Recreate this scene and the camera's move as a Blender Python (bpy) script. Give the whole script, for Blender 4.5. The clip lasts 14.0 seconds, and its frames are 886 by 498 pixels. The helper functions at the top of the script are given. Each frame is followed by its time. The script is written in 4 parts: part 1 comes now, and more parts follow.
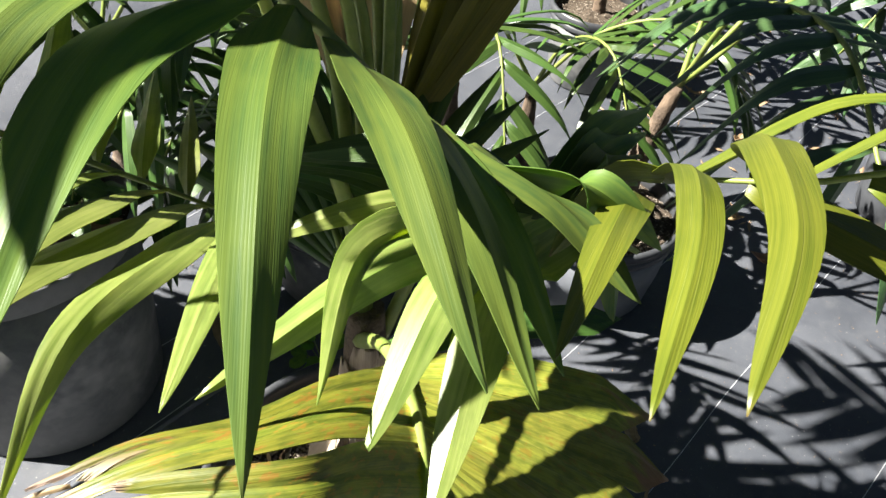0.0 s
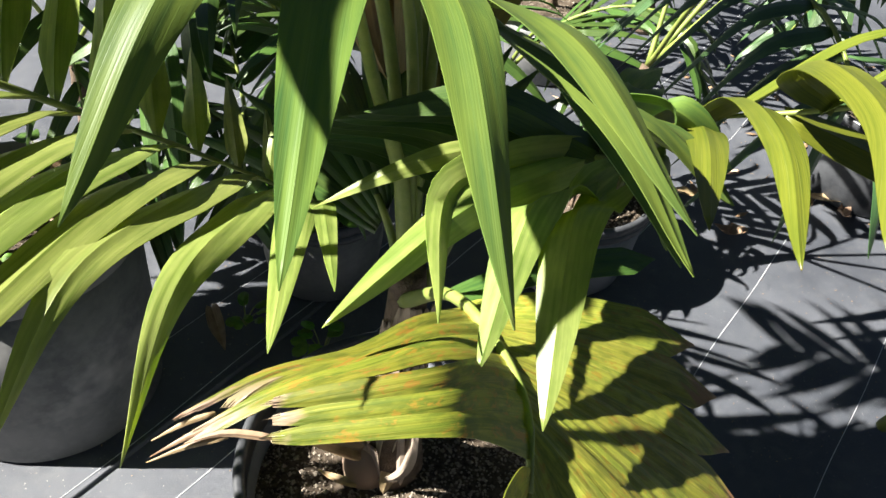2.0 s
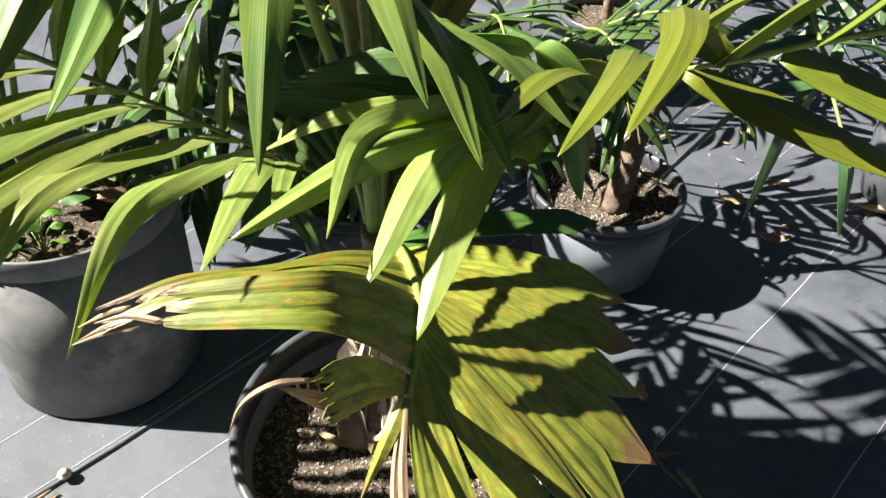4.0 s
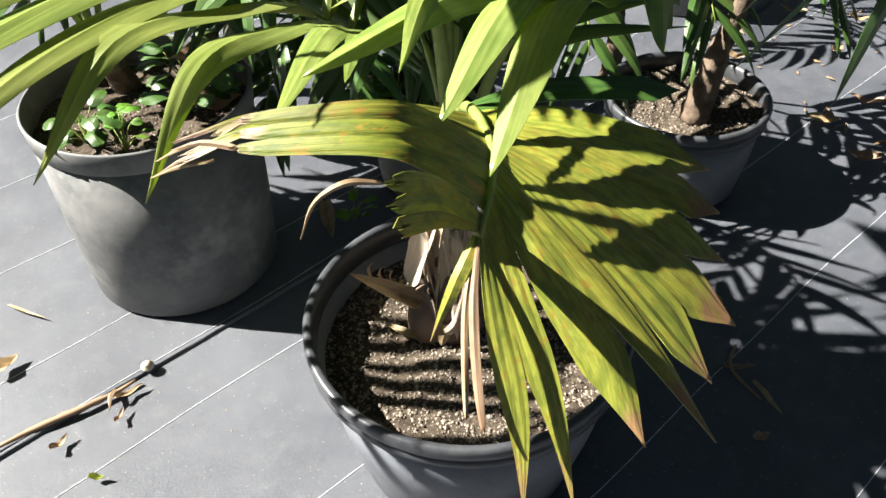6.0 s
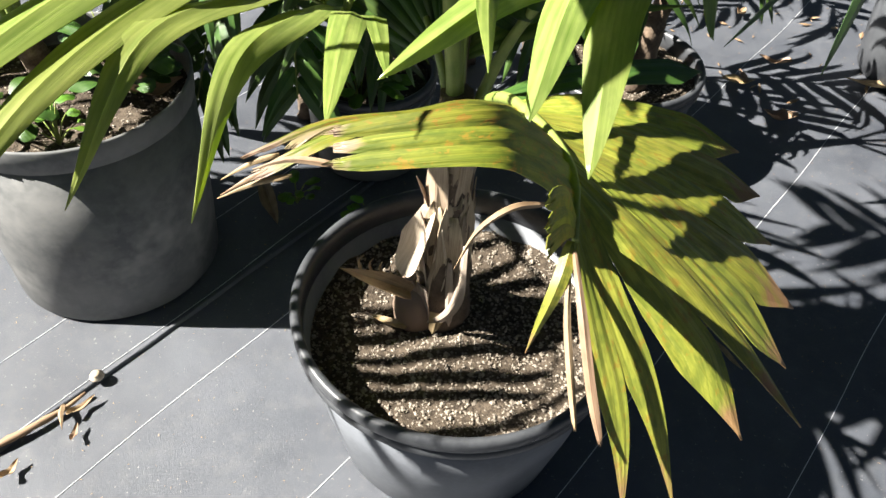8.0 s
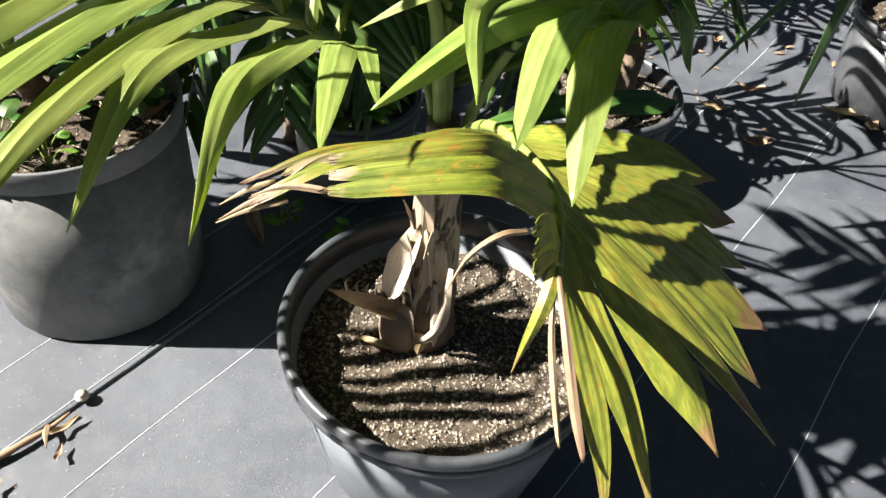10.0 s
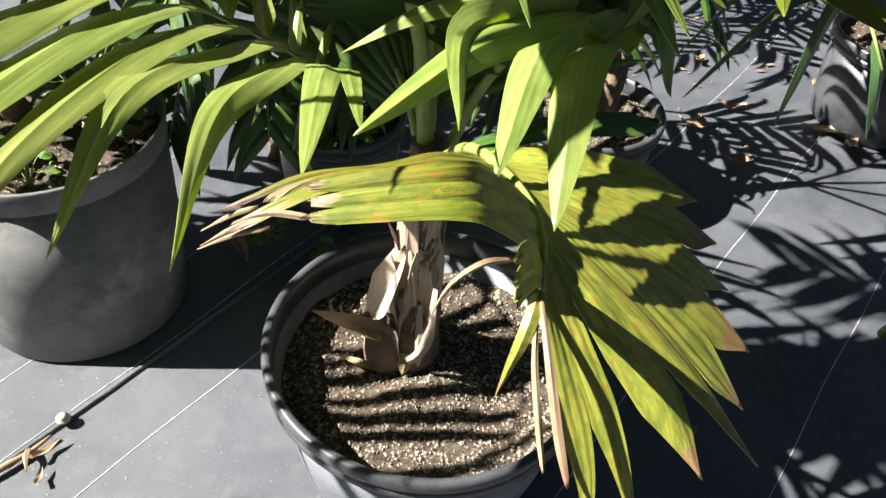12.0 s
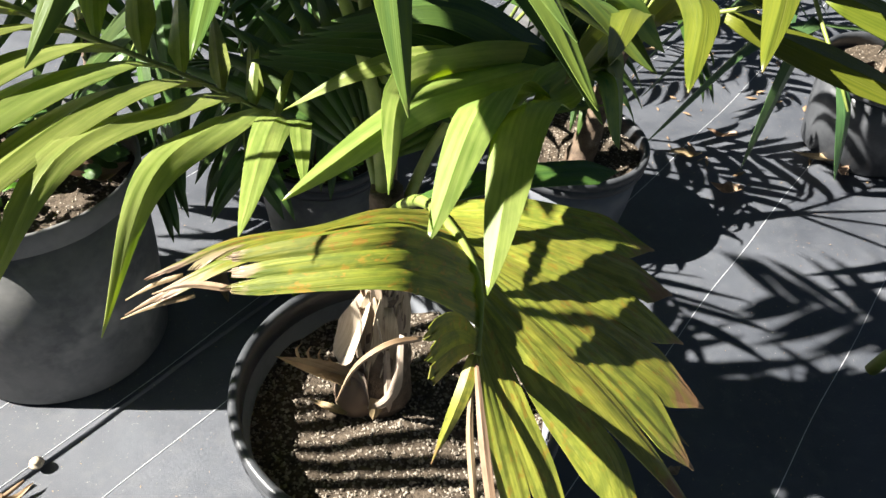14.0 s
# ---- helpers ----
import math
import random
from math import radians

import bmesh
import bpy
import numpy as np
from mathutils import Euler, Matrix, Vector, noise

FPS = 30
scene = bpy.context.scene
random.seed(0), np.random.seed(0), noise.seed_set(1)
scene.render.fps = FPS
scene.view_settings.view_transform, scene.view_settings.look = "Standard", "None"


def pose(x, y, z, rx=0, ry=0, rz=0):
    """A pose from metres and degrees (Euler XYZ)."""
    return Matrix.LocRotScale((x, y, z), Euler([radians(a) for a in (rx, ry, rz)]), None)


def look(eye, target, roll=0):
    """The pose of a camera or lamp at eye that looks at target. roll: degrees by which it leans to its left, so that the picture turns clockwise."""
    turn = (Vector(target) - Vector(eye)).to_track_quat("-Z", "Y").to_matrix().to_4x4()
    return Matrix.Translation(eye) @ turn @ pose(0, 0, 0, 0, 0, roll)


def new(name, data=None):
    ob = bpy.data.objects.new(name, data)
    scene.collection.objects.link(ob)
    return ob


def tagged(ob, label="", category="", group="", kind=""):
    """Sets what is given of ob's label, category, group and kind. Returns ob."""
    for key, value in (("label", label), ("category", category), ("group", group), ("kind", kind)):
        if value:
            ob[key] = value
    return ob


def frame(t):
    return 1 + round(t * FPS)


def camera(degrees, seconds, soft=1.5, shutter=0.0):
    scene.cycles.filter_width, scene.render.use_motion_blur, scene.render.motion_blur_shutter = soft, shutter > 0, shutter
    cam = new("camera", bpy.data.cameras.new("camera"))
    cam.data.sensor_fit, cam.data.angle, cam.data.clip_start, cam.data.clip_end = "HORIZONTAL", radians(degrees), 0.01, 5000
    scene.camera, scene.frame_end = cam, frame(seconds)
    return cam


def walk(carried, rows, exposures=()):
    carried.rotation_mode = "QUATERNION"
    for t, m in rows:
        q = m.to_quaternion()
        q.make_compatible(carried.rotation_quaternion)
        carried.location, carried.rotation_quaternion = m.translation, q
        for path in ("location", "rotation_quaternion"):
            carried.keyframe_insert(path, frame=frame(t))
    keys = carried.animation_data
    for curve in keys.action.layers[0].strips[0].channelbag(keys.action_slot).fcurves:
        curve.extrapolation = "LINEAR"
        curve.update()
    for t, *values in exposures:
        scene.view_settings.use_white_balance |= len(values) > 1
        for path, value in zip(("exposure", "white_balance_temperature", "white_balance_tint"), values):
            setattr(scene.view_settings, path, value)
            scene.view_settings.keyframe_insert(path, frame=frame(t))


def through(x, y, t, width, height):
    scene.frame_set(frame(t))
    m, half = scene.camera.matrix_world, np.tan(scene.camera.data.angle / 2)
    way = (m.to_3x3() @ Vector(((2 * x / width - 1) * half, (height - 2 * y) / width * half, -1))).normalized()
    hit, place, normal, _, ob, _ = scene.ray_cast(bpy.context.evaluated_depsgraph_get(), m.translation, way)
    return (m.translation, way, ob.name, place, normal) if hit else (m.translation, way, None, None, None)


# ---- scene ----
cam = camera(57.6, 14.0)
# seconds, x, y, z, yaw, pitch, roll
ROWS = [
    (0.0, 0.1949, 0.2383, 1.3164, 7.59, -42.35, 5.96),
    (0.5, 0.1856, 0.2165, 1.3106, 6.55, -42.14, 6.10),
    (1.0, 0.1553, 0.1947, 1.3097, 5.59, -41.73, 6.37),
    (1.5, 0.1167, 0.1812, 1.3126, 3.76, -41.52, 6.68),
    (2.0, 0.0898, 0.1424, 1.2982, 1.40, -41.01, 6.75),
    (2.2, 0.0920, 0.1344, 1.2968, 1.10, -40.55, 6.18),
    (4.5, 0.3281, 0.0522, 1.2845, 13.61, -39.29, 1.03),
    (5.0, 0.3557, 0.0442, 1.2584, 15.37, -40.09, -0.40),
    (5.5, 0.3422, 0.0217, 1.2274, 17.85, -41.27, -2.04),
    (6.0, 0.2849, 0.0136, 1.2125, 17.79, -42.81, -1.45),
    (6.5, 0.1868, 0.0143, 1.2104, 13.84, -44.49, -0.22),
    (7.0, 0.1343, 0.0200, 1.2128, 8.07, -45.26, 2.77),
    (7.5, 0.1125, 0.0252, 1.2102, 6.36, -45.58, 3.47),
    (8.0, 0.1045, 0.0263, 1.2149, 5.11, -45.43, 4.04),
    (10.5, 0.0986, 0.0077, 1.2350, 3.01, -43.49, 5.86),
    (11.0, 0.1026, 0.0150, 1.2338, 2.65, -43.19, 6.16),
    (11.5, 0.0985, 0.0148, 1.2334, 2.66, -42.98, 6.01),
    (12.0, 0.1003, 0.0155, 1.2404, 2.17, -42.75, 6.11),
    (12.5, 0.1018, 0.0164, 1.2489, 1.77, -42.27, 6.18),
    (13.0, 0.0902, 0.0085, 1.2552, -0.36, -41.51, 7.10),
    (13.5, 0.1056, 0.0141, 1.2662, -0.34, -41.51, 6.71),
    (14.0, 0.1564, 0.0538, 1.2636, 3.31, -41.44, 4.85),
]
walk(cam, [(t, pose(x, y, z, 90 + pitch, 0, yaw) @ pose(0, 0, 0, 0, 0, roll)) for t, x, y, z, yaw, pitch, roll in ROWS])

# ---- light ----
SUN_AZ, SUN_EL = 10.0, 44.0      # heading of the shadows from +x, height of the sun
world = bpy.data.worlds.new("world")
scene.world = world
world.use_nodes = True
wn = world.node_tree.nodes
sky = wn.new("ShaderNodeTexSky")
sky.sky_type, sky.sun_disc = "NISHITA", False
sky.sun_elevation, sky.sun_rotation = radians(SUN_EL), radians(270 - SUN_AZ)
world.node_tree.links.new(sky.outputs[0], wn["Background"].inputs[0])
wn["Background"].inputs[1].default_value = 0.0075
sun = new("sun", bpy.data.lights.new("sun", "SUN"))
sun.data.energy, sun.data.angle, sun.data.color = 5.0, radians(0.55), (1.0, 0.955, 0.88)
sun.matrix_world = look((-3, -0.5, 3), (-3 + math.cos(radians(SUN_AZ)), -0.5 + math.sin(radians(SUN_AZ)), 3 - math.tan(radians(SUN_EL))))
scene.view_settings.exposure = 2.15


# ---- materials ----
def nodes_of(name):
    m = bpy.data.materials.new(name)
    m.use_nodes = True
    t = m.node_tree
    return m, t, t.nodes["Principled BSDF"]


def add(t, kind, **sets):
    n = t.nodes.new(kind)
    for k, v in sets.items():
        n.inputs[k].default_value = v
    return n


def ramp(t, src, *stops):
    r = t.nodes.new("ShaderNodeValToRGB")
    el = r.color_ramp.elements
    while len(el) < len(stops):
        el.new(0.5)
    for e, (p, c) in zip(el, stops):
        e.position, e.color = p, (*c, 1) if len(c) == 3 else c
    t.links.new(src, r.inputs[0])
    return r.outputs[0]


def grey(v):
    return (v, v, v)


def mix(t, fac, a, b, mode="MIX"):
    m = t.nodes.new("ShaderNodeMix")
    m.data_type, m.blend_type = "RGBA", mode
    for sock, v in ((m.inputs[0], fac), (m.inputs[6], a), (m.inputs[7], b)):
        if isinstance(v, (int, float)):
            sock.default_value = v
        elif isinstance(v, tuple):
            sock.default_value = (*v, 1)
        else:
            t.links.new(v, sock)
    return m.outputs[2]


def math_node(t, op, a, b=0.0):
    m = t.nodes.new("ShaderNodeMath")
    m.operation = op
    for sock, v in ((m.inputs[0], a), (m.inputs[1], b)):
        if isinstance(v, (int, float)):
            sock.default_value = v
        else:
            t.links.new(v, sock)
    return m.outputs[0]


def noise_tex(t, vec, scale, detail=3.0, rough=0.55):
    n = add(t, "ShaderNodeTexNoise", Scale=scale, Detail=detail, Roughness=rough)
    if vec is not None:
        t.links.new(vec, n.inputs["Vector"])
    return n.outputs["Fac"]


def obj_coords(t):
    return t.nodes.new("ShaderNodeTexCoord").outputs["Object"]


def bump(t, bsdf, height, strength, distance=0.002):
    b = add(t, "ShaderNodeBump", Strength=strength, Distance=distance)
    t.links.new(height, b.inputs["Height"])
    t.links.new(b.outputs[0], bsdf.inputs["Normal"])
    return b


def leaf_material(name, deep, bright, rib, tip=(0.42, 0.30, 0.16), tip_at=1.2, spots=0.0, through=0.35, gloss=0.38, blotch=0.5, patch=0.0, veins=0.40, grain=520, spec=0.55):
    """Palm blade: streaks along the veins, lighter ribs, dry tip, rust spots. The UV holds metres across and the share along."""
    m, t, b = nodes_of(name)
    uv = t.nodes.new("ShaderNodeUVMap").outputs[0]
    rnd = t.nodes.new("ShaderNodeObjectInfo").outputs["Random"]
    shift = t.nodes.new("ShaderNodeCombineXYZ")
    t.links.new(math_node(t, "MULTIPLY", rnd, 37.0), shift.inputs[2])
    mp = t.nodes.new("ShaderNodeVectorMath")
    mp.operation = "MULTIPLY_ADD"
    mp.inputs[1].default_value = (grain, 1.6, 1)
    t.links.new(uv, mp.inputs[0])
    t.links.new(shift.outputs[0], mp.inputs[2])
    streak = noise_tex(t, mp.outputs[0], 1.0, 4.0, 0.6)
    mp2 = t.nodes.new("ShaderNodeVectorMath")
    mp2.operation = "MULTIPLY_ADD"
    mp2.inputs[1].default_value = (1400, 3.0, 1)
    t.links.new(uv, mp2.inputs[0])
    t.links.new(shift.outputs[0], mp2.inputs[2])
    fine = noise_tex(t, mp2.outputs[0], 1.0, 2.0)
    mp3 = t.nodes.new("ShaderNodeVectorMath")
    mp3.operation = "MULTIPLY_ADD"
    mp3.inputs[1].default_value = (60, 6.0, 1)
    t.links.new(uv, mp3.inputs[0])
    t.links.new(shift.outputs[0], mp3.inputs[2])
    big = noise_tex(t, mp3.outputs[0], 1.0, 3.0)
    col = mix(t, ramp(t, streak, (0.28, grey(0)), (0.78, grey(1))), deep, bright)
    col = mix(t, math_node(t, "MULTIPLY", ramp(t, big, (0.4, grey(0)), (0.7, grey(1))), blotch), col, bright)
    col = mix(t, ramp(t, fine, (0.60, grey(0)), (0.74, grey(veins))), col, rib)
    if patch > 0:
        pn = noise_tex(t, mp3.outputs[0], 1.7, 3.0, 0.6)
        col = mix(t, math_node(t, "MULTIPLY", ramp(t, pn, (0.45, grey(0)), (0.60, grey(1))), patch), col, (deep[0] * 0.5, deep[1] * 0.62, deep[2] * 0.8))
    if spots > 0:
        mp4 = t.nodes.new("ShaderNodeVectorMath")
        mp4.operation = "MULTIPLY_ADD"
        mp4.inputs[1].default_value = (170, 26.0, 1)
        t.links.new(uv, mp4.inputs[0])
        t.links.new(shift.outputs[0], mp4.inputs[2])
        sp = math_node(t, "MULTIPLY", noise_tex(t, mp4.outputs[0], 1.0, 4.0, 0.65), math_node(t, "ADD", big, 0.5))
        col = mix(t, math_node(t, "MULTIPLY", ramp(t, sp, (0.58, grey(0)), (0.66, grey(1))), spots), col, (0.30, 0.18, 0.025))
    sep = t.nodes.new("ShaderNodeSeparateXYZ")
    t.links.new(uv, sep.inputs[0])
    edge = math_node(t, "ADD", sep.outputs[1], math_node(t, "MULTIPLY", math_node(t, "SUBTRACT", big, 0.5), 0.55))
    dry = ramp(t, math_node(t, "ADD", edge, 1.0 - tip_at), (0.86, grey(0)), (0.96, grey(1)))
    col = mix(t, dry, col, mix(t, streak, tip, (tip[0] * 0.45, tip[1] * 0.38, tip[2] * 0.35)))
    vary = t.nodes.new("ShaderNodeHueSaturation")
    t.links.new(col, vary.inputs["Color"])
    t.links.new(math_node(t, "ADD", math_node(t, "MULTIPLY", rnd, 0.4), 0.8), vary.inputs["Value"])
    t.links.new(math_node(t, "ADD", math_node(t, "MULTIPLY", rnd, 0.03), 0.485), vary.inputs["Hue"])
    t.links.new(vary.outputs[0], b.inputs["Base Color"])
    b.inputs["Roughness"].default_value = gloss
    b.inputs["Specular IOR Level"].default_value = spec
    bn = bump(t, b, mix(t, 0.5, streak, fine), 0.40, 0.0015 if grain > 300 else 0.0008)
    tr = t.nodes.new("ShaderNodeBsdfTranslucent")
    warm = mix(t, 1.0, vary.outputs[0], (1.55, 1.60, 0.50), "MULTIPLY")
    t.links.new(warm, tr.inputs[0])
    t.links.new(bn.outputs[0], tr.inputs["Normal"])
    ms = t.nodes.new("ShaderNodeMixShader")
    ms.inputs[0].default_value = through
    t.links.new(b.outputs[0], ms.inputs[1])
    t.links.new(tr.outputs[0], ms.inputs[2])
    t.links.new(ms.outputs[0], t.nodes["Material Output"].inputs[0])
    return m


def surface_material(name, dark, light, scale, rough, height=0.3, dist=0.002, spec=0.4, second=None, second_at=(0.55, 0.7), fine=9.0):
    m, t, b = nodes_of(name)
    co = obj_coords(t)
    n1 = noise_tex(t, co, scale, 5.0, 0.6)
    n2 = noise_tex(t, co, scale * fine, 3.0)
    col = mix(t, ramp(t, n1, (0.32, grey(0)), (0.68, grey(1))), dark, light)
    col = mix(t, ramp(t, n2, (0.45, grey(0)), (0.75, grey(0.5))), col, light)
    if second:
        col = mix(t, ramp(t, noise_tex(t, co, scale * 0.45, 4.0, 0.65), (second_at[0], grey(0)), (second_at[1], grey(1))), col, second)
    t.links.new(col, b.inputs["Base Color"])
    r = ramp(t, n1, (0.3, grey(max(0.0, rough - 0.1))), (0.7, grey(min(1.0, rough + 0.12))))
    t.links.new(r, b.inputs["Roughness"])
    b.inputs["Specular IOR Level"].default_value = spec
    bump(t, b, mix(t, 0.5, n1, n2), height, dist)
    return m


LEAF_FRESH = leaf_material("leaf_fresh", (0.045, 0.105, 0.030), (0.180, 0.240, 0.042), (0.34, 0.38, 0.14), through=0.34, gloss=0.42, veins=0.12, grain=160, blotch=0.45, spec=0.30)
LEAF_LIME = leaf_material("leaf_lime", (0.085, 0.130, 0.013), (0.200, 0.230, 0.024), (0.36, 0.38, 0.10), tip_at=1.11, through=0.30, gloss=0.38, tip=(0.40, 0.24, 0.12))
LEAF_SIDE = leaf_material("leaf_side", (0.165, 0.240, 0.036), (0.410, 0.450, 0.140), (0.40, 0.43, 0.19), through=0.46, gloss=0.36, veins=0.25, patch=0.2, grain=260, spec=0.95)
LEAF_OLD = leaf_material("leaf_old", (0.155, 0.190, 0.021), (0.385, 0.380, 0.058), (0.48, 0.44, 0.13), tip_at=0.985, patch=0.5, veins=0.75, spots=0.6, through=0.22, gloss=0.45, tip=(0.38, 0.24, 0.11))
LEAF_ARM = leaf_material("leaf_arm", (0.105, 0.145, 0.014), (0.262, 0.264, 0.030), (0.42, 0.36, 0.09), tip_at=0.97, patch=0.55, veins=0.6, spots=0.85, through=0.2, gloss=0.45, tip=(0.50, 0.38, 0.26))
# Darker green; on the main palm's shaded leaves it paints the shade in.
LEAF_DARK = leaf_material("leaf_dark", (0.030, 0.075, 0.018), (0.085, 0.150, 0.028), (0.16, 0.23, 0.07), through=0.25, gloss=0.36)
LEAF_BLUE = leaf_material("leaf_blue", (0.035, 0.085, 0.035), (0.090, 0.165, 0.055), (0.18, 0.26, 0.11), through=0.2, gloss=0.33)
LEAF_TAN = leaf_material("leaf_tan", (0.34, 0.24, 0.11), (0.60, 0.46, 0.25), (0.70, 0.58, 0.36), through=0.15, gloss=0.55, blotch=0.8)
LEAF_OLIVE = leaf_material("leaf_olive", (0.11, 0.10, 0.010), (0.24, 0.21, 0.025), (0.38, 0.32, 0.07), through=0.25, gloss=0.45)
LEAF_DEAD = leaf_material("leaf_dead", (0.19, 0.115, 0.055), (0.43, 0.31, 0.185), (0.54, 0.42, 0.28), through=0.12, gloss=0.6, blotch=0.8)
LEAF_HERB = leaf_material("leaf_herb", (0.06, 0.17, 0.02), (0.17, 0.32, 0.03), (0.27, 0.42, 0.08), through=0.35, gloss=0.45)
STALK = surface_material("stalk", (0.13, 0.19, 0.035), (0.24, 0.28, 0.07), 40, 0.45)
STALK_BROWN = surface_material("stalk_brown", (0.12, 0.085, 0.035), (0.22, 0.18, 0.07), 40, 0.5)
BARK = surface_material("bark", (0.045, 0.030, 0.020), (0.20, 0.145, 0.100), 34, 0.85, 0.9, 0.006, second=(0.30, 0.24, 0.18), second_at=(0.58, 0.72))
SHEATH = leaf_material("sheath", (0.16, 0.105, 0.068), (0.46, 0.355, 0.255), (0.60, 0.50, 0.40), through=0.04, gloss=0.7, blotch=0.6)
POT = surface_material("pot_plastic", (0.105, 0.113, 0.126), (0.168, 0.18, 0.20), 9, 0.48, 0.18, 0.001, 0.5, second=(0.21, 0.21, 0.215), second_at=(0.50, 0.78), fine=14)
SHEATH_PALE = leaf_material("sheath_pale", (0.34, 0.26, 0.19), (0.58, 0.49, 0.39), (0.72, 0.64, 0.54), through=0.08, gloss=0.6)
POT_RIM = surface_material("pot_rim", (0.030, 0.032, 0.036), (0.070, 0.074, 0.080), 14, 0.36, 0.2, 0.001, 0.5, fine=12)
POT_DUSTY = surface_material("pot_dusty", (0.075, 0.080, 0.082), (0.185, 0.185, 0.180), 9, 0.62, 0.35, 0.002, 0.4, second=(0.30, 0.295, 0.28), second_at=(0.54, 0.70), fine=7)
SOIL = surface_material("soil", (0.020, 0.015, 0.010), (0.115, 0.090, 0.066), 130, 0.95, 1.0, 0.004, 0.2, fine=3.0)
GRIT = surface_material("grit", (0.11, 0.09, 0.07), (0.37, 0.32, 0.255), 90, 0.85, 0.6, 0.002)
THREAD = surface_material("thread", (0.45, 0.47, 0.50), (0.68, 0.70, 0.72), 60, 0.6)
SHELL = surface_material("shell", (0.30, 0.22, 0.14), (0.62, 0.54, 0.42), 60, 0.5)


def cloth_material():
    m, t, b = nodes_of("ground_cloth")
    co = obj_coords(t)
    weave = noise_tex(t, co, 700.0, 2.0)
    dirt = noise_tex(t, co, 3.0, 6.0, 0.65)
    speck = noise_tex(t, co, 170.0, 2.0)
    dust = noise_tex(t, co, 22.0, 5.0, 0.7)
    col = mix(t, ramp(t, dirt, (0.35, grey(0)), (0.7, grey(1))), (0.046, 0.051, 0.062), (0.092, 0.099, 0.114))
    col = mix(t, ramp(t, dust, (0.5, grey(0)), (0.8, grey(0.5))), col, (0.124, 0.127, 0.131))
    col = mix(t, ramp(t, speck, (0.69, grey(0)), (0.75, grey(0.5))), col, (0.42, 0.40, 0.37))
    t.links.new(col, b.inputs["Base Color"])
    t.links.new(ramp(t, dirt, (0.3, grey(0.42)), (0.7, grey(0.62))), b.inputs["Roughness"])
    b.inputs["Specular IOR Level"].default_value = 0.55
    fold = noise_tex(t, co, 9.0, 3.0, 0.5)
    bump(t, b, mix(t, 0.5, mix(t, 0.35, weave, dust), fold), 0.7, 0.005)
    return m


CLOTH = cloth_material()


# ---- builders ----
def mesh_of(name, verts, faces, uvs=None, smooth=True):
    me = bpy.data.meshes.new(name)
    me.from_pydata([tuple(v) for v in verts], [], faces)
    if uvs is not None:
        lay = me.uv_layers.new(name="UVMap")
        idx = np.empty(len(me.loops), dtype=np.int32)
        me.loops.foreach_get("vertex_index", idx)
        lay.data.foreach_set("uv", np.asarray(uvs, dtype=np.float32)[idx].ravel())
    me.polygons.foreach_set("use_smooth", [smooth] * len(me.polygons))
    me.update()
    return me


def link(name, me, mat, parent=None, label="", m=None):
    """One mesh object, under a thing or a part of a thing."""
    ob = new(name, me)
    if mat and not me.materials:
        me.materials.append(mat)
    if parent is not None:
        ob.parent = parent
        if parent.parent is None:
            ob.matrix_parent_inverse = Matrix.Translation(-parent.location)
    if m is not None:
        ob.matrix_basis = m
    if label:
        tagged(ob, label)
    return ob


def thing(name, at, label, category, group=""):
    ob = new(name)
    ob.empty_display_size = 0.05
    ob.location = at
    return tagged(ob, label, category, group)


def curve_through(points, n):
    """Catmull-Rom samples through the points, evenly spaced."""
    p = [np.array(q, float) for q in points]
    p = [2 * p[0] - p[1]] + p + [2 * p[-1] - p[-2]]
    out = []
    for i in range(1, len(p) - 2):
        for k in range(24):
            s = k / 24
            a, b, c, d = p[i - 1], p[i], p[i + 1], p[i + 2]
            out.append(0.5 * (2 * b + (c - a) * s + (2 * a - 5 * b + 4 * c - d) * s * s + (3 * b - a - 3 * c + d) * s ** 3))
    out.append(p[-2])
    out = np.array(out)
    d = np.r_[0, np.cumsum(np.linalg.norm(np.diff(out, axis=0), axis=1))]
    s = np.linspace(0, d[-1], n)
    return np.stack([np.interp(s, d, out[:, k]) for k in range(3)], 1)


def unit(v):
    return v / max(np.linalg.norm(v), 1e-9)


def tube_mesh(name, points, radii, sides=8, n=20, squash=1.0, rough=0.0, seed=1):
    c = curve_through(points, n)
    r = np.interp(np.linspace(0, 1, n), np.linspace(0, 1, len(radii)), radii)
    rs = np.random.RandomState(seed)
    ref = np.array((0.31, 0.9, 0.2))
    verts, faces = [], []
    for i in range(n):
        t = unit(c[min(i + 1, n - 1)] - c[max(i - 1, 0)])
        a = unit(np.cross(t, ref))
        b = np.cross(t, a)
        for k in range(sides):
            an = 2 * math.pi * k / sides
            rr = r[i] * (1 + rough * rs.uniform(-1, 1))
            verts.append(c[i] + rr * (math.cos(an) * a + squash * math.sin(an) * b))
    for i in range(n - 1):
        for k in range(sides):
            k2 = (k + 1) % sides
            faces.append((i * sides + k, i * sides + k2, (i + 1) * sides + k2, (i + 1) * sides + k))
    faces.append(tuple(range(sides))[::-1])
    faces.append(tuple((n - 1) * sides + k for k in range(sides)))
    return mesh_of(name, verts, faces)


def crease(me, m, columns=None):
    """Sharp edges along the blade."""
    for e in me.edges:
        a, b = e.vertices
        if a % m == b % m and (columns is None or a % m in columns):
            e.use_edge_sharp = True


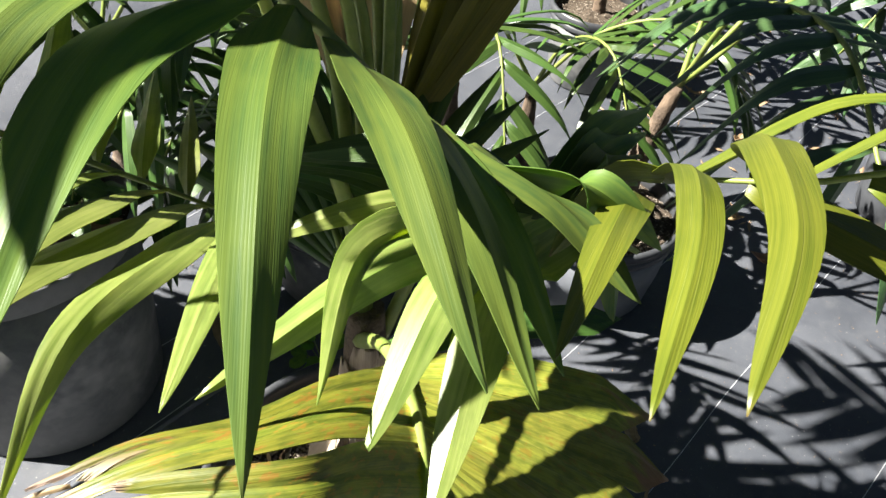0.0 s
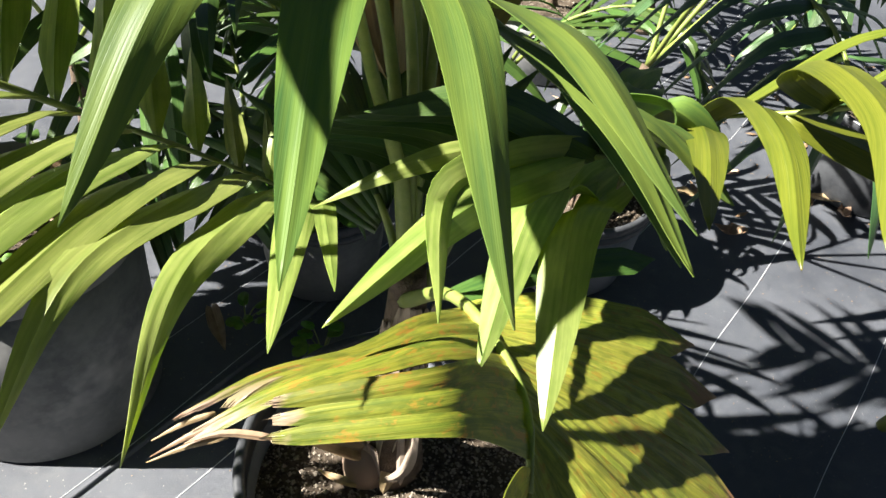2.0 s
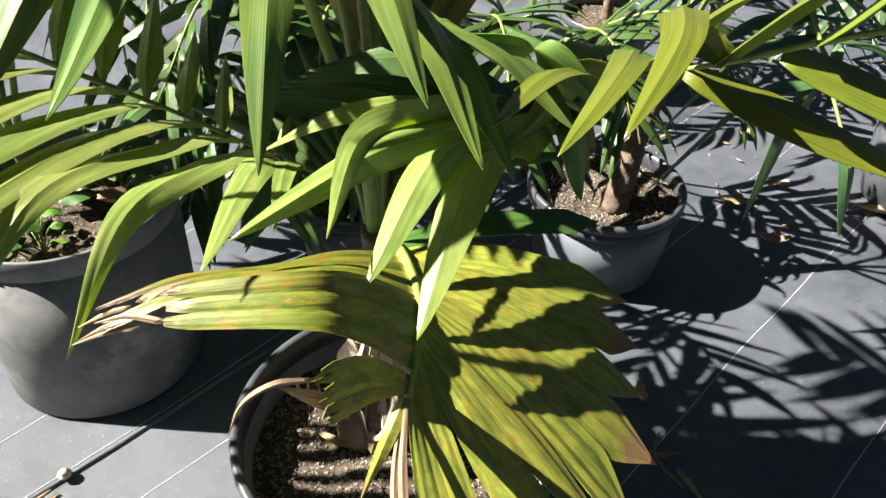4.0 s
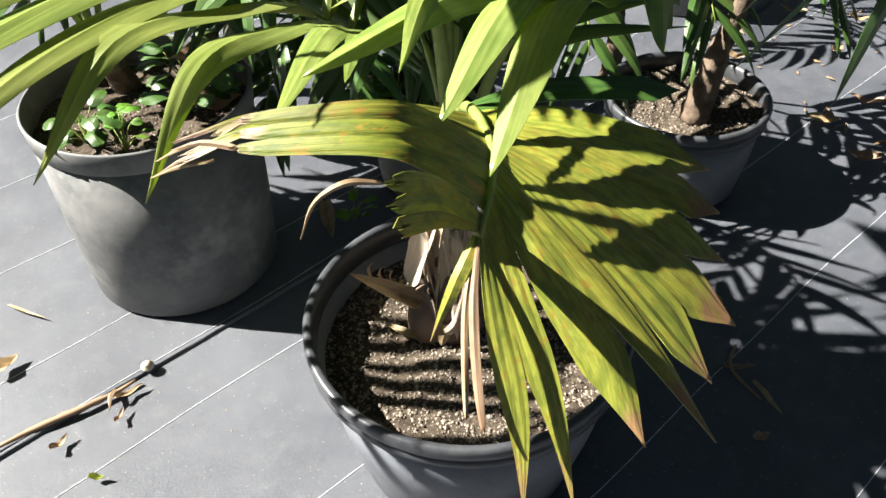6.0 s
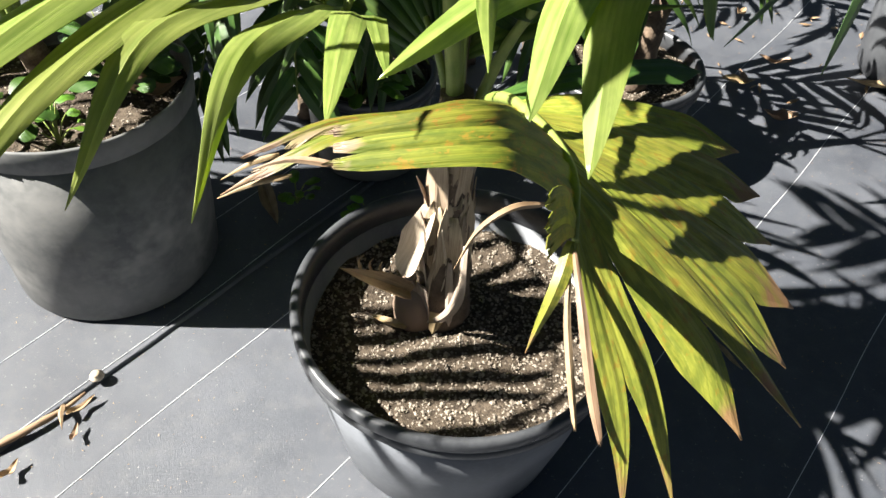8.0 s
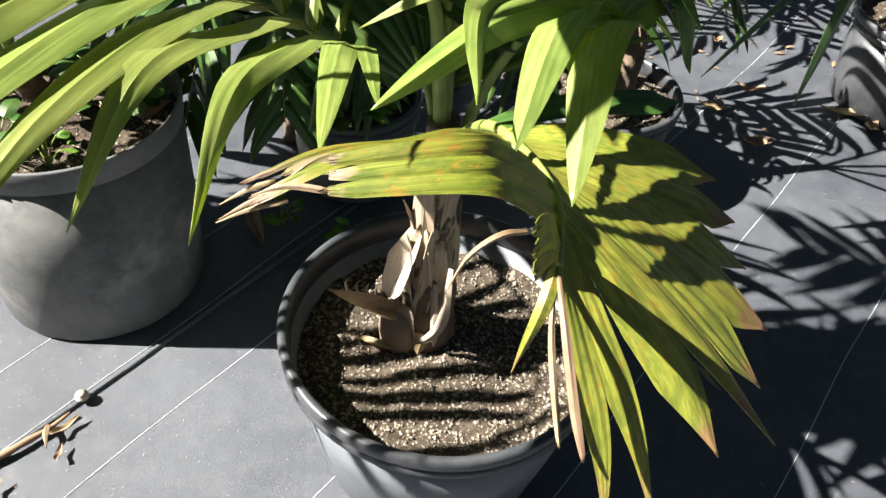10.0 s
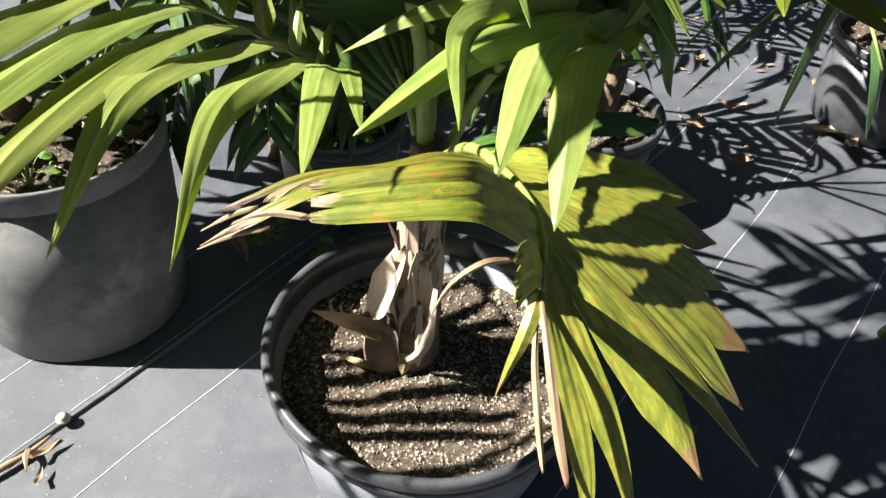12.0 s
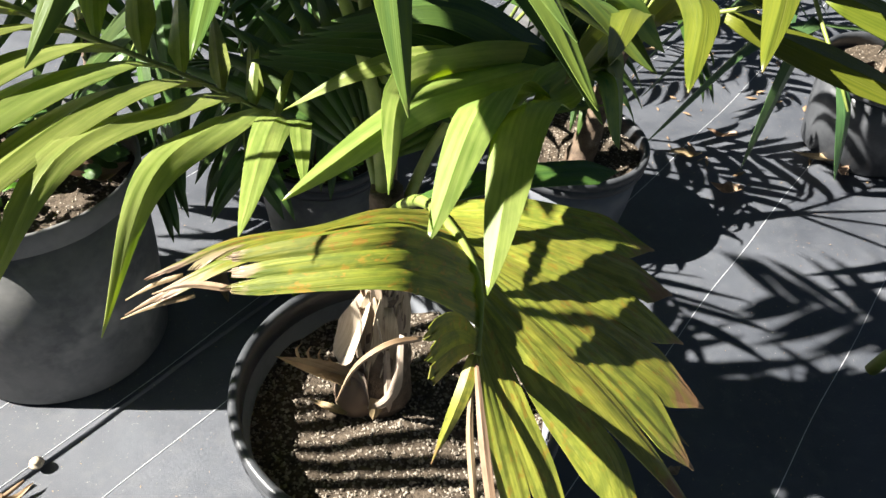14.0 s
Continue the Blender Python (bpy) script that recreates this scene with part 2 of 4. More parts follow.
PROFILES = {
    "lance": lambda v: np.clip(((v + 0.04) ** 0.42) * np.maximum(1 - v, 0) ** 0.82 / 0.50, 0, 1.03),
    "sword": lambda v: np.minimum(1.0, 0.45 + 1.5 * v) * np.maximum(1 - v ** 2.2, 0) ** 0.85,
    "shoulder": lambda v: np.minimum(1.0, 0.20 + 3.6 * v) ** 1.2 * np.maximum(1 - v ** 1.8, 0) ** 0.95 * 1.05,
    "strip": lambda v: (0.42 + 0.58 * np.clip(v / 0.45, 0, 1)) * np.maximum(1 - v ** 5, 0) ** 0.6,
    "torn": lambda v: (0.45 + 0.55 * np.clip(v / 0.4, 0, 1)) * (1 - 0.55 * np.clip((v - 0.8) / 0.2, 0, 1)),
    "tail": lambda v: np.clip(((v + 0.05) ** 0.40) * np.maximum(1 - v, 0) ** 1.0 / 0.50, 0, 1.05),
    "round": lambda v: np.sqrt(np.clip(1 - (2 * v - 1) ** 2, 0, 1)) * 0.98 + 0.02,
}


def blade_mesh(name, points, width, side, fold=0.18, pleats=0, twist=0.0, profile="lance", nl=18, nw=6, thick=0.0007, wave=0.06, seed=0, uv_from=0.0, uv_to=1.0):
    """A leaf blade of real thickness along a curve; side: the way across the blade, twist in degrees from base to tip."""
    rs = np.random.RandomState(seed)
    c = curve_through(points, nl)
    v = np.linspace(0, 1, nl)
    w = width * PROFILES[profile](v)
    w = np.maximum(w, 0.0006)
    ph, ph2 = rs.uniform(0, 6.28, 2)
    side = np.array(side, float)
    if name == "leaflet" and np.cross(unit(c[nl // 2 + 1] - c[nl // 2 - 1]), unit(side))[2] < -0.15:
        side = -side
    top, low, uv = [], [], []
    for i in range(nl):
        t = unit(c[min(i + 1, nl - 1)] - c[max(i - 1, 0)])
        s = unit(side - t * np.dot(side, t))
        nrm = np.cross(t, s)
        a = radians(twist) * v[i] + 0.10 * math.sin(5 * v[i] + ph)
        s, nrm = s * math.cos(a) + nrm * math.sin(a), nrm * math.cos(a) - s * math.sin(a)
        for k in range(nw + 1):
            u = 2 * k / nw - 1
            h = -fold * abs(u) * w[i] * 0.5
            if pleats:
                h += 0.006 * width * math.cos(pleats * math.pi * u) * min(1.0, w[i] / (0.4 * width))
            h += wave * w[i] * 0.5 * math.sin(7 * v[i] + ph2 + 1.2 * u) * u
            p = c[i] + s * (u * w[i] * 0.5) + nrm * h
            if profile == "torn" and i == nl - 1:
                p = p - t * width * rs.uniform(0, 1.1)
            top.append(p + nrm * thick * 0.5)
            low.append(p - nrm * thick * 0.5)
            uv.append((u * w[i] * 0.5 + 0.5 * width, uv_from + (uv_to - uv_from) * v[i]))
    m = nw + 1
    off = nl * m
    faces = []
    for i in range(nl - 1):
        for k in range(nw):
            a, b, d, e = i * m + k, i * m + k + 1, (i + 1) * m + k + 1, (i + 1) * m + k
            faces.append((a, b, d, e))
            faces.append((off + e, off + d, off + b, off + a))
        for k, flip in ((0, False), (nw, True)):
            a, e = i * m + k, (i + 1) * m + k
            q = (a, e, off + e, off + a)
            faces.append(q[::-1] if flip else q)
    for k in range(nw):
        for i, flip in ((0, True), (nl - 1, False)):
            q = (i * m + k, i * m + k + 1, off + i * m + k + 1, off + i * m + k)
            faces.append(q[::-1] if flip else q)
    me = mesh_of(name, top + low, faces, uv + uv)
    crease(me, m, (0, nw // 2, nw))
    return me


SEEDS = iter(range(1, 100000))


def leaflet(parent, mat, points, width, side, label="", name="leaflet", **shape):
    return link(name, blade_mesh(name, points, width, side, seed=next(SEEDS), **shape), mat, parent, label)


def pleated(parent, mats, centres, split=0.6, blunt=0.86, ridge=0.10, spread=1.04, nl=24, nw=6, thick=0.0008, labels=(), uv_to=1.0, tear=0.0, seed=5, reach=(0.023,), point=0.95, fine=0.0, loose=(99, 0.0)):
    """Leaflets fused side by side into one pleated blade, free and tapering past the split; one mesh each."""
    rs = np.random.RandomState(seed)
    n = len(centres)
    cs = [curve_through(p, nl) for p in centres]
    v = np.linspace(0, 1, nl)
    for i in range(n):
        before = cs[i - 1] if i else 2 * cs[0] - cs[1]
        after = cs[i + 1] if i < n - 1 else 2 * cs[-1] - cs[-2]
        sp = split + rs.uniform(-0.08, 0.08) - (loose[1] if i >= loose[0] else 0.0)
        tear_l, tear_r = rs.uniform(0, tear, 2)
        top, low, uv = [], [], []
        for j in range(nl):
            k = np.clip((v[j] - sp) / (1 - sp), 0, 1)
            taper = max(0.03, (1 - k ** point) ** 1.15) if tear == 0 else max(0.14, 1 - blunt * k ** 1.4)
            limit = reach[min(i, len(reach) - 1)]
            dl, dr = (before[j] - cs[i][j]) * 0.5 * spread, (after[j] - cs[i][j]) * 0.5 * spread
            dl, dr = dl * min(1, limit / max(1e-6, np.linalg.norm(dl))) * taper, dr * min(1, limit / max(1e-6, np.linalg.norm(dr))) * taper
            t = unit(cs[i][min(j + 1, nl - 1)] - cs[i][max(j - 1, 0)])
            nrm = unit(np.cross(t, dr - dl))
            if nrm[2] < 0:
                nrm = -nrm
            wid = np.linalg.norm(dr - dl)
            for q in range(nw + 1):
                u = 2 * q / nw - 1
                off = dl * -u if u < 0 else dr * u
                h = ridge * wid * (0.5 - abs(u)) - ridge * 0.5 * wid * abs(abs(u) - 0.5) + 0.012 * wid * math.sin(9 * v[j] + i * 2.0 + u * 2) + fine * wid * (abs((u * 1.5 + 0.5) % 1.0 - 0.5) * 2 - 0.5)
                p = cs[i][j] + off + nrm * h
                if tear and j == nl - 1:
                    p = p - t * rs.uniform(0, 0.03)
                top.append(p + nrm * thick * 0.5)
                low.append(p - nrm * thick * 0.5)
                uv.append((i * 0.11 + (u + 1) * 0.5 * wid, v[j] * uv_to))
        m, off = nw + 1, nl * (nw + 1)
        faces = []
        for j in range(nl - 1):
            for q in range(nw):
                a, b, d, e = j * m + q, j * m + q + 1, (j + 1) * m + q + 1, (j + 1) * m + q
                faces += [(a, b, d, e), (off + e, off + d, off + b, off + a)]
            for q in (0, nw):
                a, e = j * m + q, (j + 1) * m + q
                faces.append((a, e, off + e, off + a))
        for q in range(nw):
            for j in (0, nl - 1):
                faces.append((j * m + q, j * m + q + 1, off + j * m + q + 1, off + j * m + q))
        me = mesh_of("leaflet", top + low, faces, uv + uv)
        crease(me, m)
        link("leaflet", me, mats[i % len(mats)], parent, labels[i] if i < len(labels) else "")


def arch(a, b, lift, at=0.5, sideways=(0, 0, 0)):
    """Base, a raised point between, and tip."""
    a, b = np.array(a, float), np.array(b, float)
    return [a, a + (b - a) * at + np.array((0, 0, lift)) + np.array(sideways), b]


def lathe(name, profile, n=64, centre=(0, 0, 0), oval=1.0, turn=0.0):
    verts, faces = [], []
    for r, z in profile:
        for k in range(n):
            a = 2 * math.pi * k / n + turn
            verts.append((centre[0] + r * math.cos(a) * oval, centre[1] + r * math.sin(a), centre[2] + z))
    for i in range(len(profile) - 1):
        for k in range(n):
            k2 = (k + 1) % n
            faces.append((i * n + k, i * n + k2, (i + 1) * n + k2, (i + 1) * n + k))
    return mesh_of(name, verts, faces)


def pot(at, r_top, r_base, height, soil_z, mat, label, turn=0.0, lip=0.012, grit=900, seed=3, lug=True):
    """Nursery pot with a rolled double lip, foot ring, soil and grit."""
    x, y = at
    t = thing("plant_pot", (x, y, 0), label, "pot", "nursery pots")
    w = 0.004
    slope = (r_top - r_base) / height
    hb = height - 0.046
    body = [(0.0, 0.004), (r_base * 0.93, 0.004), (r_base * 0.97, 0.0), (r_base, 0.006), (r_base + slope * hb * 0.5 + 0.001, hb * 0.5), (r_base + slope * hb - 0.004, hb), (r_base + slope * hb - 0.008, hb), (r_base - w, 0.012), (0.0, 0.012)]
    link("body", lathe("body", body, 72, (x, y, 0), turn=turn), mat, t)
    if lip:
        z = height
        ring = [(r_top - 0.012, z - 0.050), (r_top - 0.004, z - 0.046), (r_top - 0.001, z - 0.041), (r_top - 0.002, z - 0.031), (r_top - 0.006, z - 0.029), (r_top - 0.006, z - 0.026), (r_top, z - 0.023),
                (r_top + 0.002, z - 0.016), (r_top + 0.002, z - 0.006), (r_top - 0.001, z - 0.001), (r_top - 0.006, z), (r_top - lip, z - 0.003), (r_top - lip - 0.002, z - 0.012), (r_top - lip - 0.003, z - 0.048), (r_top - 0.012, z - 0.050)]
        link("rim", lathe("rim", ring, 72, (x, y, 0), turn=turn), POT_RIM, t, "black rolled double rim")
    else:
        z = height
        ring = [(r_top - 0.010, z - 0.050), (r_top - 0.003, z - 0.046), (r_top, z - 0.004), (r_top - 0.003, z), (r_top - 0.006, z - 0.002), (r_top - 0.012, z - 0.048), (r_top - 0.010, z - 0.050)]
        link("rim", lathe("rim", ring, 72, (x, y, 0), turn=turn), mat, t)
    rs = np.random.RandomState(seed)
    rr = r_base + (r_top - r_base) * soil_z / height - 0.006
    verts, faces, rings, seg = [], [], 26, 60
    for i in range(rings + 1):
        q = rr * i / rings
        for k in range(seg):
            a = 2 * math.pi * k / seg
            px, py = q * math.cos(a), q * math.sin(a)
            h = 0.012 * noise.noise((px * 14 + seed, py * 14, 0)) + 0.006 * noise.noise((px * 60, py * 60, seed)) + 0.010 * max(0, 1 - q / 0.09)
            verts.append((x + px, y + py, soil_z + h))
    for i in range(rings):
        for k in range(seg):
            k2 = (k + 1) % seg
            faces.append((i * seg + k, i * seg + k2, (i + 1) * seg + k2, (i + 1) * seg + k))
    soil = link("soil", mesh_of("soil", verts, faces), SOIL, t, "dark gritty potting mix")
    gv, gf = [], []
    for _ in range(grit):
        q, a = rr * math.sqrt(rs.uniform()), rs.uniform(0, 6.283)
        px, py = q * math.cos(a), q * math.sin(a)
        h = 0.012 * noise.noise((px * 14 + seed, py * 14, 0)) + 0.006 * noise.noise((px * 60, py * 60, seed)) + 0.010 * max(0, 1 - q / 0.09)
        s = rs.uniform(0.0010, 0.0034) * (1.6 if rs.uniform() > 0.93 else 1)
        c = np.array((x + px, y + py, soil_z + h + s * 0.3))
        d = [s * rs.uniform(0.6, 1.3) for _ in range(6)]
        i0 = len(gv)
        gv += [c + (d[0], 0, 0), c + (0, d[1], 0), c - (d[2], 0, 0), c - (0, d[3], 0), c + (0, 0, d[4] * 0.7), c - (0, 0, d[5])]
        for k in range(4):
            gf += [(i0 + k, i0 + (k + 1) % 4, i0 + 4), (i0 + (k + 1) % 4, i0 + k, i0 + 5)]
    g = link("grit", mesh_of("grit", gv, gf, smooth=False), GRIT, t, "pale grit and bark crumbs on the soil")
    tagged(g, kind="stuff")
    return t


def frond(parent, mat, rachis, count, length, width, r0=0.006, r1=0.0015, start=0.12, angle=(70, 30), droop=0.25, up=(0, 0, 1), stalk=STALK, sides=(-1, 1), seed=1, label="", bend=0.5, fold=0.35, jitter=0.12, lift=0.1):
    """A pinnate frond: a rachis with leaflets on both sides, longest about the middle."""
    rs = np.random.RandomState(seed)
    part = link("frond", tube_mesh("frond", rachis, (r0, (r0 + r1) / 2, r1), 7, 22), stalk, parent, label)
    c = curve_through(rachis, 60)
    upv = unit(np.array(up, float))
    for sd in sides:
        for i in range(count):
            f = start + (1 - start) * (i + 0.3 + 0.35 * (sd > 0)) / count
            j = min(58, max(1, int(f * 59)))
            t = unit(c[j + 1] - c[j - 1])
            out = unit(np.cross(t, upv)) * sd
            an = radians(angle[0] + (angle[1] - angle[0]) * f + rs.uniform(-7, 7))
            d = unit(t * math.cos(an) + out * math.sin(an) + upv * lift + rs.uniform(-jitter, jitter, 3))
            ln = length * (0.55 + 0.75 * math.sin(math.pi * min(1, 0.18 + 0.75 * f)) ) * rs.uniform(0.88, 1.1) / 1.3
            w = width * (0.7 + 0.3 * math.sin(math.pi * f)) * rs.uniform(0.85, 1.1)
            b = c[j]
            down = np.array((0, 0, -1.0))
            p1 = b + d * ln * 0.45 + down * ln * droop * 0.12
            p2 = b + d * ln * 0.80 + down * ln * droop * 0.55
            p3 = b + d * ln * 0.98 + down * ln * droop * (1.0 + bend * rs.uniform(0, 1))
            leaflet(part, mat, [b, p1, p2, p3], w, t, fold=fold, nl=9, nw=4)
    return part


# ---- ground ----
def ground_height(x, y):
    return 0.004 * noise.noise((x * 1.7, y * 1.7, 3.0)) - 0.003


def build_ground():
    verts, faces = [], []
    xs = [-60, -20, -8, -4] + [round(-2.4 + 0.08 * i, 3) for i in range(66)] + [4, 8, 20, 60]
    ys = [-60, -20, -6, -2] + [round(-0.6 + 0.08 * i, 3) for i in range(66)] + [6, 10, 25, 60]
    for y in ys:
        for x in xs:
            verts.append((x, y, ground_height(x, y)))
    n = len(xs)
    for j in range(len(ys) - 1):
        for i in range(n - 1):
            faces.append((j * n + i, j * n + i + 1, (j + 1) * n + i + 1, (j + 1) * n + i))
    g = link("ground", mesh_of("ground", verts, faces), CLOTH)
    tagged(g, "dark grey woven weed-control cloth, dusty and sunlit", "ground", kind="structure")
    return g


GROUND = build_ground()
TH = radians(59.4)
ALONG, ACROSS = np.array((math.cos(TH), math.sin(TH))), np.array((math.sin(TH), -math.cos(TH)))


def strip_on_ground(name, c, s0, s1, width, height, mat, label, wander=0.004, seed=1):
    rs = np.random.RandomState(seed)
    n = int((s1 - s0) / 0.05)
    verts, faces = [], []
    for i in range(n + 1):
        s = s0 + (s1 - s0) * i / n
        cc = c + wander * math.sin(s * 4.1 + seed) + wander * 0.5 * math.sin(s * 13 + 2 * seed)
        w = width * (0.75 + 0.5 * abs(noise.noise((s * 7, seed, 0))))
        for u, h in ((-1, 0), (-0.5, 1), (0.5, 1), (1, 0)):
            p = ALONG * s + ACROSS * (cc + u * w * 0.5)
            verts.append((p[0], p[1], ground_height(p[0], p[1]) + 0.001 + h * height))
    for i in range(n):
        for k in range(3):
            faces.append((i * 4 + k, i * 4 + k + 1, i * 4 + k + 5, i * 4 + k + 4))
    ob = link(name, mesh_of(name, verts, faces), mat)
    return tagged(ob, label, kind="structure", category="ground")


for k in range(-4, 7):
    strip_on_ground("marking_thread", -0.741 + 0.305 * k, -1.5, 4.5, 0.0018, 0.0005, THREAD, "thin white marking thread woven into the ground cloth", seed=k + 9)
strip_on_ground("marking_thread", -0.897, -1.5, 4.5, 0.0018, 0.0005, THREAD, "thin white marking thread beside the cloth seam", seed=31)
strip_on_ground("cloth_seam", -0.880, -1.2, 3.6, 0.014, 0.006, CLOTH, "overlapping seam of the ground cloth", 0.003, 4)

# ---- pots ----
pot((0.064, 0.818), 0.249, 0.190, 0.313, 0.232, POT, "large black plastic nursery pot, dusty front, half filled with gritty soil", grit=5200, seed=3)
pot((0.340, 1.668), 0.183, 0.150, 0.233, 0.195, POT, "black plastic nursery pot with a young palm, standing on cloth", grit=1800, seed=5)
pot((-0.655, 1.095), 0.212, 0.196, 0.420, 0.365, POT_DUSTY, "large grey dusty nursery pot with weeds, standing on cloth", lip=0, grit=900, seed=7)
pot((0.28, 2.62), 0.150, 0.120, 0.250, 0.215, POT_DUSTY, "grey plastic nursery pot further back in the row", grit=500, seed=9)
# Body uses the blacker rim material, which paints in the fronds' shade.
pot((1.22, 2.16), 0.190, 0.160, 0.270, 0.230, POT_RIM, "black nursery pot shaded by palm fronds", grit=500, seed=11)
pot((-0.22, 1.52), 0.150, 0.125, 0.230, 0.195, POT_DUSTY, "grey nursery pot with weeds behind the large pot", grit=400, seed=13)

pot((-1.26, 0.24), 0.200, 0.165, 0.280, 0.235, POT_DUSTY, "grey nursery pot beside the path", grit=200, seed=15)

# ---- the main palm ----
palm = thing("palm_plant", (0.02, 0.80, 0.23), "young palm with fibrous brown base, yellowing old frond, glossy green fronds", "palm", "potted palms")
trunk = link("trunk", tube_mesh("trunk", [(0.030, 0.852, 0.210), (0.032, 0.850, 0.27), (0.034, 0.846, 0.36), (0.037, 0.838, 0.52), (0.036, 0.834, 0.66)], (0.050, 0.043, 0.032, 0.027, 0.021), 22, 30, rough=0.06), BARK, palm, "brown fibrous trunk base")


def sheath(turn, z0, z1, width, flare=0.006, fold=-0.30, profile="torn", mat=None, lean=0.0):
    """An old leaf base wrapped round the trunk, loose at its upper edge."""
    pts = []
    for z, out in ((z0, 0.003), (z0 * 0.5 + z1 * 0.5, 0.004 + flare * 0.25), (z1, 0.004 + flare)):
        f = (z - 0.21) / 0.45
        r = 0.043 - 0.026 * min(1, f * 1.6) ** 0.6 * 0.75 + out
        a = radians(turn + lean * (z - z0) / 0.2)
        pts.append((0.031 + 0.008 * f + r * math.cos(a), 0.850 - 0.014 * f + r * math.sin(a), z))
    a = radians(turn)
    leaflet(trunk, mat or SHEATH, pts, width, (-math.sin(a), math.cos(a), 0), name="sheath", profile=profile, fold=fold, thick=0.0014, nl=14, nw=8, wave=0.12)


for turn, z0, z1, w, fl in ((-100, 0.215, 0.50, 0.062, 0.006), (-150, 0.215, 0.47, 0.060, 0.004), (-55, 0.215, 0.52, 0.060, 0.004), (-10, 0.22, 0.50, 0.060, 0.006), (160, 0.22, 0.45, 0.055, 0.010), (90, 0.22, 0.5, 0.06, 0.005), (-125, 0.34, 0.60, 0.042, 0.008), (-80, 0.36, 0.64, 0.040, 0.006), (-30, 0.38, 0.62, 0.040, 0.006)):
    sheath(turn, z0, z1, w, fl)
sheath(-170, 0.30, 0.36, 0.050, 0.030, -0.6)
sheath(-140, 0.40, 0.48, 0.020, 0.018, 0.4, "tail")
sheath(-160, 0.46, 0.53, 0.020, 0.020, 0.4, "tail")
sheath(-75, 0.34, 0.25, 0.026, 0.018, 0.4, "strip", LEAF_DEAD, 40)
sheath(-60, 0.40, 0.30, 0.018, 0.014, 0.5, "tail", LEAF_DEAD)
for turn in range(-160, 30, 24):
    sheath(turn, 0.30 + 0.0006 * (turn + 160), 0.42 + 0.0006 * (turn + 160), 0.012, 0.006, 0.3, "tail", lean=12)
leaflet(trunk, SHEATH_PALE, [(0.066, 0.806, 0.430), (0.062, 0.786, 0.345), (0.044, 0.792, 0.290), (0.016, 0.806, 0.256)], 0.017, (0.8, -0.3, 0.3), name="sheath", profile="strip", fold=0.4, thick=0.0016, nl=16, nw=6, wave=0.2)
leaflet(trunk, SHEATH_PALE, [(0.046, 0.800, 0.400), (0.050, 0.792, 0.310), (0.052, 0.800, 0.262)], 0.014, (0.9, -0.2, 0.1), name="sheath", profile="strip", fold=0.5, thick=0.0016, nl=12, nw=6, wave=0.25)
leaflet(trunk, SHEATH_PALE, [(0.014, 0.822, 0.480), (0.000, 0.812, 0.420), (-0.022, 0.802, 0.360)], 0.052, (0.75, -0.55, 0.1), name="sheath", profile="strip", fold=-0.45, thick=0.0016, nl=14, nw=8, wave=0.12)
link("root_bulb", lathe("root_bulb", [(0.0, 0.10), (0.014, 0.098), (0.027, 0.086), (0.035, 0.064), (0.038, 0.040), (0.036, 0.015), (0.030, 0.0)], 28, (-0.002, 0.836, 0.222)), SHEATH, trunk, "swollen grey-brown root bulb")
sheath(-150, 0.25, 0.41, 0.040, 0.012, -0.2, mat=SHEATH_PALE)
sheath(-122, 0.23, 0.35, 0.034, 0.016, 0.1, mat=SHEATH_PALE, lean=-10)
sheath(-95, 0.33, 0.46, 0.024, 0.010, 0.3, "tail", SHEATH_PALE)
leaflet(trunk, LEAF_DEAD, [(-0.010, 0.812, 0.315), (-0.050, 0.798, 0.345), (-0.107, 0.777, 0.385)], 0.030, (0.1, 0.7, 0.6), name="sheath", profile="tail", fold=0.8, thick=0.002, wave=0.3)
for k in range(4):
    b = np.array((-0.030 - 0.016 * k, 0.808 - 0.006 * k, 0.335 + 0.011 * k))
    leaflet(trunk, LEAF_DEAD, arch(b, b + np.array((-0.010 + 0.004 * k, 0.012, 0.024)), 0.004, 0.5, (-0.006, 0, 0)), 0.005, (0.6, 0.6, 0.1), name="sheath", profile="tail", fold=0.4, nl=8, nw=3)
leaflet(trunk, LEAF_DEAD, [(-0.012, 0.800, 0.246), (-0.040, 0.806, 0.244), (-0.076, 0.821, 0.240)], 0.015, (0.1, 0.9, 0.2), name="sheath", profile="tail", fold=0.6, thick=0.0015)



FRONT_A, FRONT_B = np.array((0.082, 0.490, 0.880)), np.array((0.088, 0.466, 0.864))
FRONT_C, FRONT_D = np.array((-0.026, 0.456, 0.872)), np.array((-0.022, 0.440, 0.858))


